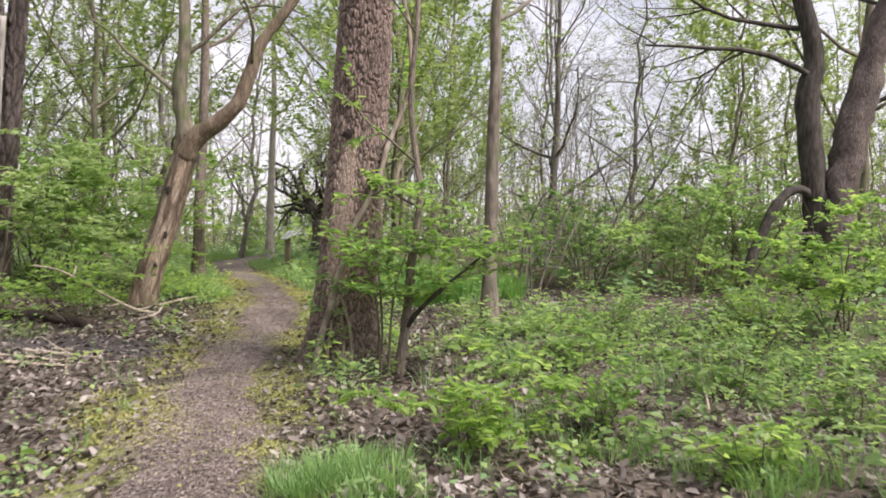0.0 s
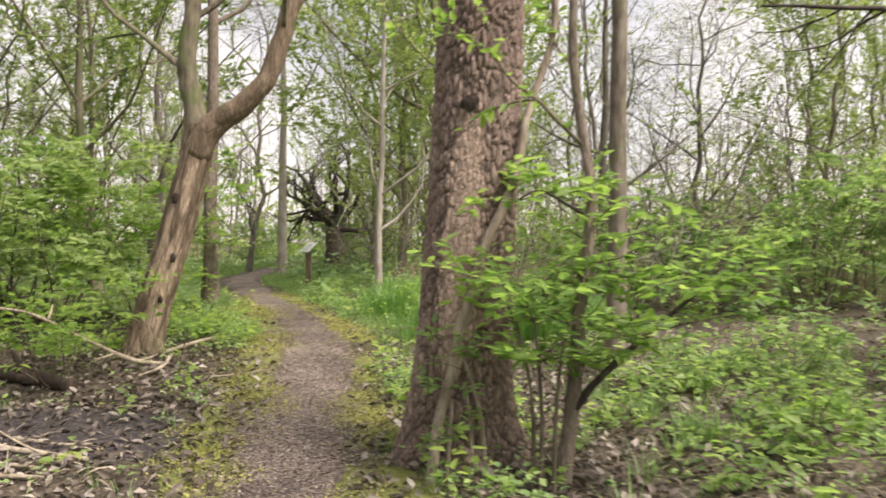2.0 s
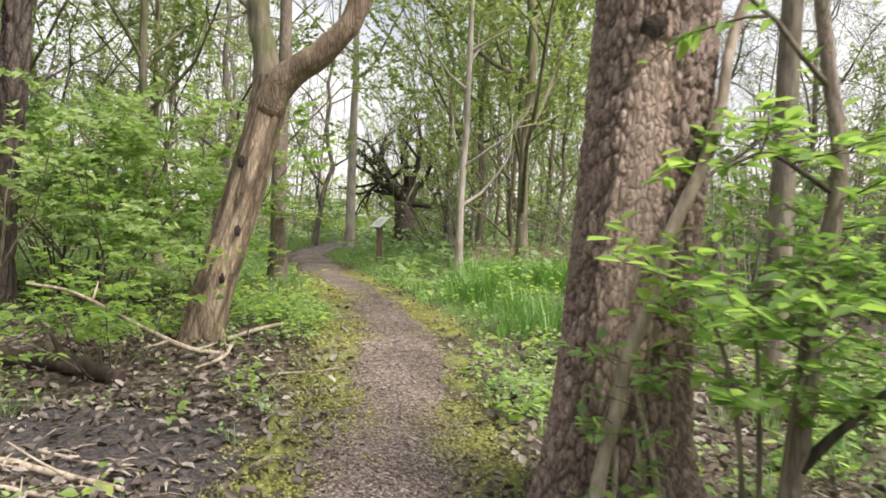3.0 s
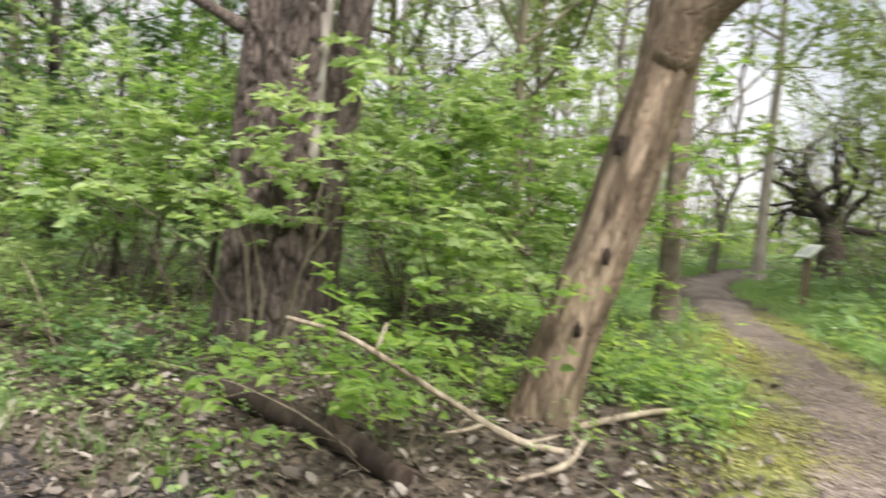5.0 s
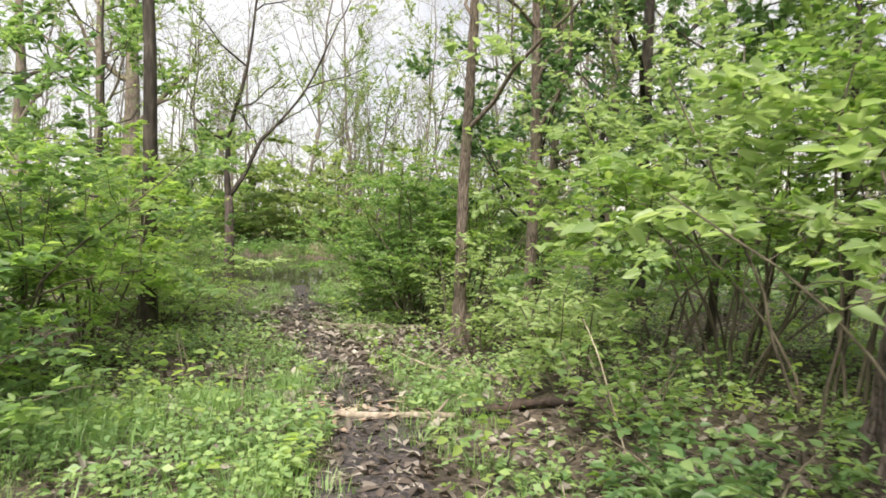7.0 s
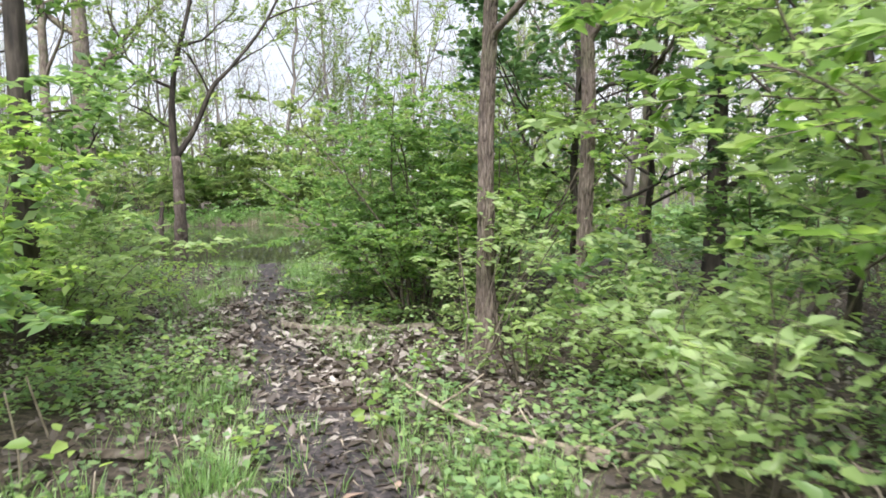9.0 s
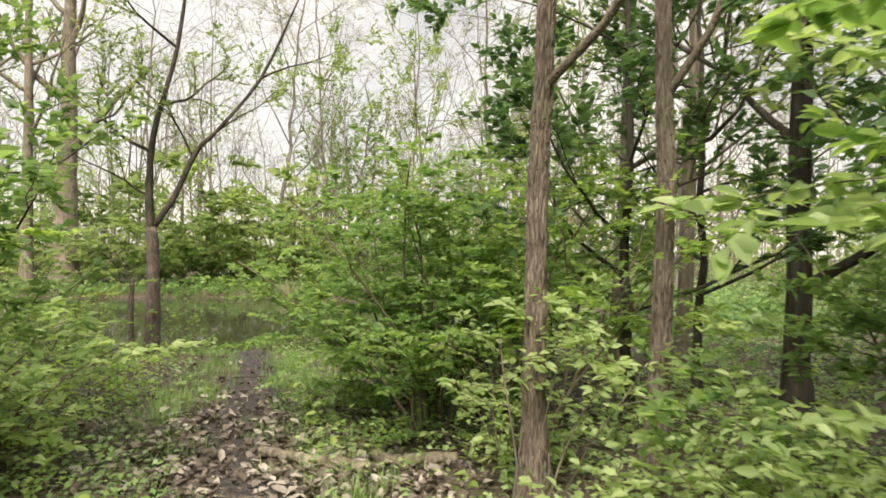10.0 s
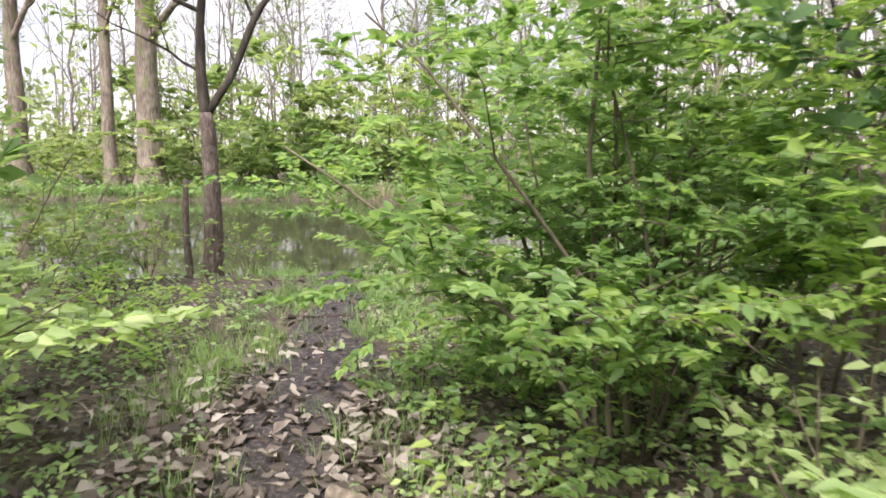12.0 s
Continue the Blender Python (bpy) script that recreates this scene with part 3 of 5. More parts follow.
def shrub(name, x, y, height, radius, seed, leaf=LEAF_FRESH, n_leaves=2200, leaf_size=0.085, stems=7, bark=TWIG, width=0.5, shape="ovate", flat=0.45, low=0.25, lean=(0, 0), depth=2, stem_r=0.012, kids=6, single=0):
    """A many-stemmed bush with arching twigs and leaves in flat sprays."""
    rng = np.random.default_rng(seed)
    base = root(name, x, y, 0.03)
    tips, twigs = [], Geo()
    for q in range(stems):
        a = q * 6.28 / stems + rng.random() * 0.8
        foot = np.array((math.cos(a), math.sin(a), 0)) * 0.08 * radius * (1 + rng.random())
        out_r = radius * (0.35 + 0.75 * rng.random())
        length = math.hypot(height * (0.7 + 0.35 * rng.random()), out_r)
        d = np.array((math.cos(a) * out_r + lean[0], math.sin(a) * out_r + lean[1], height * 1.05))
        lines = []
        grow(rng, foot, unit(d), length, stem_r * (0.7 + 0.6 * rng.random()), depth, lines, -0.02, 0.13, kids, 0.95, 0.5, low, 8, 0.75)
        for dep, pts, rad in lines:
            if dep == depth:
                part("stem", quad_mesh("stem", *tube(pts, rad, 6), bark), base)
            else:
                twigs.add(*tube(pts, rad, 3))
                tips.append(pts)
    part("twig_mass", twigs.mesh("twig_mass", bark), base, kind="stuff")
    pos, way, up, size = spray_points(rng, tips, n_leaves, leaf_size, flat)
    part("foliage", quad_mesh("foliage", *leaf_geo(pos[single:], way[single:], up[single:], size[single:], width, shape), leaf, False), base, kind="stuff")
    if single:
        one = quad_mesh("leaf", *leaf_geo(np.zeros((1, 3)), np.array(((1.0, 0, 0),)), np.array(((0, 0, 1.0),)), np.ones(1), width, shape), leaf, False)
        for k in range(single):
            ax = Vector(way[k]).normalized()
            ay = Vector(up[k]).cross(ax).normalized()
            az = ax.cross(ay)
            m = Matrix((ax, ay, az)).transposed().to_4x4()
            part("leaf", one, base).matrix_basis = Matrix.Translation(pos[k]) @ m @ Matrix.Scale(float(size[k]), 4)
    return base


# ---- the three old trees beside the path ----
def big_path_tree():
    t = tagged(root("old_tree", -1.06, 8.15), "tall straight trunk with furrowed pinkish brown bark and a knot hole", "tree")
    spine = [(0, 0, -0.1), (0, 0, 0.4), (0.06, 0.01, 1.4), (0.13, 0.02, 2.6), (0.22, 0.03, 5.0), (0.3, 0.05, 9), (0.35, 0.1, 14)]
    rad = [0.33, 0.325, 0.31, 0.3, 0.27, 0.22, 0.12]
    near = spine[:5]
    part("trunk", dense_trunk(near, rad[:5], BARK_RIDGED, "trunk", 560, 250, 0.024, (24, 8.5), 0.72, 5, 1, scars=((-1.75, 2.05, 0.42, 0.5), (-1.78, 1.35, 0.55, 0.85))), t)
    part("upper_trunk", limb_mesh([spine[4], spine[5], spine[6]], 0.275, 0.12, BARK_RIDGED, "upper_trunk", 24, 24)[0], t)
    # knot hole: no hollow is cut, a dark lump stands in for its shade
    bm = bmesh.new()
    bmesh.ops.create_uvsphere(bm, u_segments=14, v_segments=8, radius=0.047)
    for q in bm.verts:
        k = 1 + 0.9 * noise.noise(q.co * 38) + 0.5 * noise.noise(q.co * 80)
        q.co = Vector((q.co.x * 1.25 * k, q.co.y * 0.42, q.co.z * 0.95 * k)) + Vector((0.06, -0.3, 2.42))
    me = bpy.data.meshes.new("knot_shade")
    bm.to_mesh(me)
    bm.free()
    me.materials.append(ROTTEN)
    part("knot_shade", me, t, "dark lump standing in for a knot hole's shade")
    rng = np.random.default_rng(11)
    starts = [((0.25, 0.03, 6.2), (0.9, 0.3, 0.5), 4.5, 0.09), ((0.27, 0.04, 7.6), (-0.9, 0.5, 0.6), 4.5, 0.09), ((0.3, 0.05, 9), (0.2, -0.9, 0.7), 4, 0.08),
              ((0.31, 0.05, 10), (-0.5, -0.6, 0.8), 4, 0.07), ((0.33, 0.08, 12), (0.6, 0.5, 0.9), 3.5, 0.06), ((0.35, 0.1, 13.5), (-0.1, 0.1, 1), 3.5, 0.06)]
    crown(t, rng, starts, 2, BARK_RIDGED, LEAF_TREE, 3500, 0.1, 0.55)
    # climbing vine
    v = tagged(root("climbing_vine", -1.06, 8.15), "thick woody vine climbing the old trunk", "vine")
    part("stem", limb_mesh([(-0.2, -0.66, -0.05), (-0.15, -0.52, 0.35), (-0.07, -0.42, 0.65), (-0.03, -0.405, 0.9), (0.09, -0.38, 1.2), (0.14, -0.375, 1.45), (0.28, -0.31, 1.75), (0.38, -0.22, 2.0), (0.44, -0.12, 2.3), (0.5, -0.03, 2.5), (0.66, 0.05, 3.0), (0.64, 0.1, 3.6), (0.5, 0.1, 4.4), (0.5, 0.1, 6)],
                           0.036, 0.022, VINE_BARK, "stem", 50, 10, 0.05, 5)[0], v)
    for k, (a, b) in enumerate((((-0.2, -0.62, -0.05), (-0.3, -0.75, 0.0)), ((0.05, -0.5, -0.03), (0.02, -0.36, 0.6)), ((-0.1, -0.6, -0.03), (-0.06, -0.42, 0.5)), ((0.16, -0.48, -0.03), (0.02, -0.36, 0.75)))):
        mid = tuple((p + q) / 2 + 0.03 * (k % 2) for p, q in zip(a, b))
        part("root", limb_mesh([a, mid, b], 0.02, 0.013, VINE_BARK, "root", 12, 7, 0.05, k)[0], v)
    rng = np.random.default_rng(5)
    lines = []
    for k in range(12):
        grow(rng, (-0.12 + 0.2 * rng.random(), -0.5, 0.2 + 0.7 * rng.random()), unit(np.array((rng.normal(), -0.8, 0.4))), 0.25, 0.004, 1, lines, 0, 0.2, 3)
    g = Geo()
    for _, p, r in lines:
        g.add(*tube(p, r, 3))
    part("twig_mass", g.mesh("twig_mass", TWIG), v, kind="stuff")
    part("foliage", quad_mesh("foliage", *spray_leaves(rng, [p for _, p, _ in lines], 160, 0.075, 0.5, 0.4), LEAF_GREEN, False), v, kind="stuff")


def leaning_tree():
    t = tagged(root("leaning_tree", -4.68, 11.8), "leaning forked tree with peeling tan bark and a curved limb", "tree")
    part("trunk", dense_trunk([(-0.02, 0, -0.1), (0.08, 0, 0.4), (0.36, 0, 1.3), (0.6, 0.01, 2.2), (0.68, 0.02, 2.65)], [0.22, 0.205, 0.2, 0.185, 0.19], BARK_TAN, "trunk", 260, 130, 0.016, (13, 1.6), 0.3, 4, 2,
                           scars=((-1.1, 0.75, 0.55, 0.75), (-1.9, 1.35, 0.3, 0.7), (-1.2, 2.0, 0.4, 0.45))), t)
    # dark lumps instead of cut holes; their colour gives the holes' shade
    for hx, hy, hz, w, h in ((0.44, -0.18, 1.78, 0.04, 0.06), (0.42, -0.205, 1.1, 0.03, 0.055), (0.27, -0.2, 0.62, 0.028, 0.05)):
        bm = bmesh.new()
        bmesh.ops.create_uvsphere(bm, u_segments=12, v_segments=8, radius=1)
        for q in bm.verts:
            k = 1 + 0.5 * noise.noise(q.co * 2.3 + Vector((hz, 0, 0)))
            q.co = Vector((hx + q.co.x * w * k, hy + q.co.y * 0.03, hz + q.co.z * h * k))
        me = bpy.data.meshes.new("knot_shade")
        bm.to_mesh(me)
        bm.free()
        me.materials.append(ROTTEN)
        part("knot_shade", me, t, "dark lump standing in for a knot hole's shade")
    a, la = limb_mesh([(0.62, 0, 2.35), (0.6, 0.03, 2.8), (0.5, 0.05, 3.4), (0.56, 0.08, 4.2), (0.5, 0.1, 6), (0.4, 0.2, 9)], 0.15, 0.05, BARK_MOSSY, "limb", 34, 16, 0.05, 1)
    part("limb", a, t, "upright mossy stem")
    b, lb = limb_mesh([(0.62, -0.02, 2.3), (0.82, -0.06, 2.62), (1.2, -0.1, 2.88), (1.5, -0.12, 3.2), (1.66, -0.12, 3.65), (1.82, -0.1, 4.1), (2.4, 0, 5.0), (2.9, 0.2, 6.4), (3.1, 0.2, 8.5)], 0.16, 0.045, BARK_TAN, "limb", 44, 16, 0.05, 2)
    part("limb", b, t, "thick curved side limb")
    rng = np.random.default_rng(12)
    starts = [(la[12], (-0.8, -0.3, 0.5), 2.2, 0.04), (la[18], (0.7, 0.4, 0.4), 2.4, 0.04), (la[24], (-0.5, 0.6, 0.7), 2.5, 0.035), (la[30], (0.3, -0.7, 0.7), 2.2, 0.03),
              (lb[22], (0.5, -0.6, 0.4), 2.0, 0.035), (lb[30], (0.8, 0.4, 0.5), 2.3, 0.035), (lb[36], (-0.4, 0.7, 0.7), 2.2, 0.03), (lb[42], (0.2, -0.5, 0.9), 2.0, 0.03)]
    crown(t, rng, starts, 2, BARK_MOSSY, LEAF_TREE, 2600, 0.09, 0.55)


def split_oak():
    t = tagged(root("old_oak", -7.55, 12.0), "massive old trunk with deeply furrowed grey bark and a split", "tree")
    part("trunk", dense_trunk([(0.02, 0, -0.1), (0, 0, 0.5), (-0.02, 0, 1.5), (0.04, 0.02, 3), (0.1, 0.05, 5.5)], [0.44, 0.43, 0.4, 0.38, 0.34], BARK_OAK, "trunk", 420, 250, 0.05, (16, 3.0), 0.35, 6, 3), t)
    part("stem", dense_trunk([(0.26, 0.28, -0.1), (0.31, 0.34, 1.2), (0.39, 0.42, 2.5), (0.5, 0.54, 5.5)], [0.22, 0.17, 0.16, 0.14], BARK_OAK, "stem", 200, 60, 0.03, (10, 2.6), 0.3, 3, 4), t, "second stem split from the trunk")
    strip, _ = limb_mesh([(0.355, 0.06, 1.5), (0.375, 0.07, 2.2), (0.385, 0.08, 2.8), (0.4, 0.1, 3.6), (0.42, 0.12, 4.5)], 0.05, 0.07, BARE_WOOD, "bare_patch", 30, 10, 0.03, 4)
    part("bare_patch", strip, t, "pale strip of bare wood")
    part("upper_trunk", limb_mesh([(0.1, 0.05, 5.4), (0.1, 0.1, 9), (0.0, 0.1, 14)], 0.35, 0.14, BARK_OAK, "upper_trunk", 24, 24)[0], t)
    part("upper_trunk", limb_mesh([(0.5, 0.54, 5.4), (0.8, 0.9, 9), (1.2, 1.2, 13)], 0.165, 0.08, BARK_OAK, "upper_trunk", 24, 16)[0], t)
    part("limb", limb_mesh([(-0.25, -0.2, 2.75), (-0.55, -0.45, 2.95), (-0.8, -0.7, 3.15), (-1.3, -1.0, 3.7)], 0.07, 0.03, BARK_OAK, "limb", 20, 10)[0], t)
    rng = np.random.default_rng(13)
    starts = [((-1.3, -1.0, 3.7), (-0.5, -0.4, 0.6), 1.6, 0.028), ((0.1, 0.1, 6), (-0.9, 0.2, 0.5), 5, 0.1), ((0.1, 0.1, 7.5), (0.5, -0.9, 0.5), 5, 0.1), ((0.1, 0.1, 9), (-0.3, 0.9, 0.6), 5, 0.09),
              ((0.8, 0.9, 9), (0.8, 0.4, 0.6), 4, 0.08), ((0, 0.1, 11.5), (-0.7, -0.5, 0.8), 4, 0.08), ((1.2, 1.2, 12.8), (0.2, 0.2, 1), 3, 0.06), ((0, 0.1, 13.8), (0, 0, 1), 3, 0.06)]
    crown(t, rng, starts, 2, BARK_OAK, LEAF_TREE, 3500, 0.1, 0.55)


big_path_tree()
leaning_tree()
split_oak()

# ---- slimmer trees that stand singly ----
def spray_on(tree, foot, way, length, leaves, seed):
    """A leafy side spray on a slim tree."""
    rng = np.random.default_rng(seed)
    lines, g = [], Geo()
    grow(rng, foot, unit(np.array(way, float)), length, 0.012, 1, lines, 0.0, 0.12, 6, 0.9, 0.6, 0.3, 7, 0.7)
    part("limb", quad_mesh("limb", *tube(lines[0][1], lines[0][2], 6), BARK_DARK_BACKLIT), tree)
    for _, p, rad in lines[1:]:
        g.add(*tube(p, rad, 4))
    part("twig_mass", g.mesh("twig_mass", BARK_DARK_BACKLIT), tree, kind="stuff")
    part("foliage", quad_mesh("foliage", *spray_leaves(rng, [p for _, p, _ in lines], leaves, 0.09, 0.5, 0.3), LEAF_FRESH, False), tree, kind="stuff")


SLIM = "slim grey-barked tree with thin new leaves"
tagged(forest_tree("slim_tree", 0.7, 10.8, 11, 0.115, 21, BARK_GREY, n_leaves=900, limbs=7, first=0.42, leaf_size=0.09, lean=(0.012, 0)), "slim grey tree with few leaves behind the old trunk", "tree")
tagged(forest_tree("slim_tree", 3.6, 25, 11, 0.16, 22, BARK_FAR, n_leaves=500, limbs=9, first=0.22, leaf_size=0.08, kids=5), "bare many-branched tree by the marsh", "tree")
path_tree = tagged(forest_tree("slim_tree", -5.05, 15.66, 12, 0.125, 23, BARK_SLIM, n_leaves=1800, limbs=6, first=0.45), "slim dark-barked tree beside the path", "tree")
spray_on(path_tree, (0.0, -0.1, 1.15), (0.8, -0.5, 0.1), 0.7, 90, 91)
spray_on(path_tree, (0.0, -0.1, 1.25), (-0.6, -0.7, 0.1), 0.5, 70, 92)
tagged(forest_tree("slim_tree", -6.1, 26.6, 11, 0.16, 24, BARK_PALE, n_leaves=1500, limbs=6, first=0.45), "pale slim tree at the path's bend", "tree")
tagged(forest_tree("slim_tree", -2.35, 17.4, 10, 0.07, 25, BARK_PALE, n_leaves=9000, limbs=15, first=0.15, leaf_size=0.1, limb_len=0.26), "pale slim tree clad in light green leaves", "tree")
tagged(forest_tree("slim_tree", -13.65, 11.03, 10, 0.078, 26, BARK_SLIM, n_leaves=3000, limbs=8, first=0.3, relief=96, leaf_size=0.1), "slim straight tree with ridged tan bark", "tree")
tagged(forest_tree("slim_tree", -13.8, 11.95, 10, 0.075, 27, BARK_SLIM, relief=90, n_leaves=3600, limbs=9, first=0.25, leaf_size=0.1), "slim straight tree with dark ridged bark", "tree")
tagged(forest_tree("slim_tree", -15.1, 14.2, 10, 0.13, 28, BARK_DARK_BACKLIT, n_leaves=4500, limbs=12, first=0.18, leaf_size=0.1), "dark leafy tree at the thicket's edge", "tree")
tagged(forest_tree("slim_tree", -14.9, 7.2, 11, 0.11, 29, BARK_DARK_BACKLIT, n_leaves=2400, limbs=8, first=0.4, leaf_size=0.1), "slim dark trunk rising from the bushes", "tree")
tagged(forest_tree("slim_tree", -17.5, 13.6, 10, 0.1, 30, BARK_GREY, n_leaves=2600, limbs=8, first=0.3), SLIM, "tree")
tagged(forest_tree("slim_tree", -18.8, 15.4, 11, 0.12, 31, BARK_GREY, n_leaves=2600, limbs=8, first=0.3), SLIM, "tree")


for x, y, h, seed, n in ((-15.6, 12.7, 5.2, 32, 5200), (-17.0, 14.4, 6.0, 33, 5200), (-12.9, 14.0, 6.0, 34, 5200), (-11.0, 14.2, 5.6, 35, 5000), (-12.3, 5.2, 5.0, 36, 4200), (-9.6, 4.6, 4.6, 37, 3800), (-9.4, 14.2, 5.0, 38, 3600), (-16.4, 6.3, 5.0, 39, 4200)):
    tagged(forest_tree("understory_tree", x, y, h, 0.06, seed, BARK_DARK_BACKLIT, LEAF_DEEP if seed < 35 else LEAF_GREEN, n, 0.12, limbs=13, first=0.22, kids=4, limb_len=0.36, up=0.3, sides=8, wiggle=0.06), "small understory tree with layers of green leaves", "tree")


def pond_tree():
    t = tagged(root("pond_tree", -21.75, 7.92), "forked young tree with new leaves on the pond's bank", "tree")
    part("trunk", limb_mesh([(0, 0, -0.1), (0.02, 0.02, 1.0), (0.02, -0.03, 2.1)], 0.13, 0.085, BARK_OAK, "trunk", 20, 12)[0], t)
    a, la = limb_mesh([(0.02, -0.03, 2.0), (0, -0.08, 2.7), (0, -0.02, 3.6), (0, 0.3, 5), (0, 0.5, 7)], 0.075, 0.02, BARK_DARK_BACKLIT, "limb", 20, 10)
    b, lb = limb_mesh([(0.02, -0.03, 2.05), (0, 0.3, 2.6), (0, 0.6, 3.3), (0, 0.95, 3.7), (0, 1.6, 4.6), (0.2, 2.2, 6)], 0.055, 0.016, BARK_DARK_BACKLIT, "limb", 20, 10)
    part("limb", a, t)
    part("limb", b, t)
    part("stem", limb_mesh([(0.1, -0.25, -0.1), (0.05, -0.3, 0.8), (0.05, -0.28, 1.3)], 0.05, 0.03, BARK_OAK, "stem", 10, 8)[0], t)
    rng = np.random.default_rng(14)
    starts = [(la[8], (0.2, -0.8, 0.6), 1.8, 0.03), (la[11], (-0.2, 0.7, 0.5), 1.6, 0.03), (la[14], (0.5, -0.6, 0.5), 1.7, 0.025), (la[17], (-0.4, 0.5, 0.7), 1.6, 0.02), (la[19], (0, 0.2, 1), 1.5, 0.02),
              (lb[7], (0.3, -0.4, 0.8), 1.5, 0.02), (lb[11], (-0.3, 0.7, 0.3), 1.6, 0.02), (lb[15], (0.3, 0.6, 0.5), 1.6, 0.018), (lb[19], (0, 0.4, 0.8), 1.4, 0.015), (la[4], (0.1, -0.9, 0.3), 1.3, 0.02)]
    crown(t, rng, starts, 2, BARK_DARK_BACKLIT, LEAF_TREE, 5200, 0.085, 0.5, spread=0.85, kids=5)


def gnarled_tree():
    t = tagged(root("gnarled_tree", -5.0, 30.5), "low gnarled tree with dark crooked bare branches", "tree")
    part("trunk", limb_mesh([(0, 0, -0.1), (0.05, 0, 0.8), (-0.05, 0, 1.6)], 0.42, 0.28, BARK_OAK, "trunk", 14, 12)[0], t)
    rng = np.random.default_rng(15)
    starts = [((0, 0, 1.2 + 0.1 * k), (math.cos(k * 2.2), math.sin(k * 2.2), 0.3 + 0.85 * rng.random()), 3.1, 0.13) for k in range(10)]
    crown(t, rng, starts, 3, BARK_DARK_BACKLIT, LEAF_TREE, 2600, 0.1, 0.55, lift=0.03, wiggle=0.36, kids=4, spread=0.95)


def dark_pair():
    t = tagged(root("dark_tree", 7.25, 14.8), "dark twin-trunked tree with shaggy bark and a broken limb", "tree")
    part("trunk", limb_mesh([(0.0, 0, -0.1), (0.05, 0, 0.8), (0.0, 0, 1.9), (-0.22, 0, 3.8), (-0.1, 0, 4.7), (-0.4, 0.1, 6.3), (-0.6, 0.1, 10)], 0.3, 0.13, BARK_DARK_BACKLIT, "trunk", 40, 14, 0.06)[0], t)
    part("trunk", limb_mesh([(0.22, -0.1, -0.1), (0.32, -0.1, 0.8), (0.43, -0.1, 1.9), (0.62, -0.1, 3.2), (1.0, 0, 4.5), (1.4, 0, 5.8), (2.2, 0, 8)], 0.36, 0.2, BARK_OAK, "trunk", 40, 16, 0.14, 6)[0], t, "leaning trunk with shaggy bark")
    part("limb", limb_mesh([(0.0, -0.05, 1.75), (-0.3, -0.15, 2.05), (-0.72, -0.3, 1.95), (-1.1, -0.4, 1.4), (-1.5, -0.5, 0.5), (-1.62, -0.55, -0.1)], 0.08, 0.1, BARK_DARK_BACKLIT, "limb", 26, 9, 0.14)[0], t, "broken arching limb")
    part("limb", limb_mesh([(0.1, -0.2, 1.2), (-0.4, -0.3, 1.2), (-0.85, -0.38, 1.17)], 0.05, 0.035, BARK_DARK_BACKLIT, "limb", 8, 7)[0], t)
    rng = np.random.default_rng(16)
    starts = [((0.0, 0, 4.2), (-0.9, -0.5, 0.2), 3.6, 0.07), ((0, 0.1, 5.2), (-0.8, 0.3, 0.4), 3.6, 0.06), ((0, 0.1, 6), (0.3, -0.8, 0.6), 3, 0.06), ((-0.2, 0.1, 8), (-0.6, 0.3, 0.8), 3, 0.05), ((-0.3, 0.1, 9.8), (0, 0, 1), 2.5, 0.04),
              ((1.1, 0, 3.8), (0.6, -0.6, 0.4), 2.6, 0.05), ((1.6, 0, 5.4), (-0.5, 0.4, 0.7), 3, 0.05), ((2.1, 0, 7.8), (0.4, 0.2, 1), 3, 0.05)]
    crown(t, rng, starts, 2, BARK_DARK_BACKLIT, LEAF_TREE, 700, 0.09, 0.55, lift=0.0)


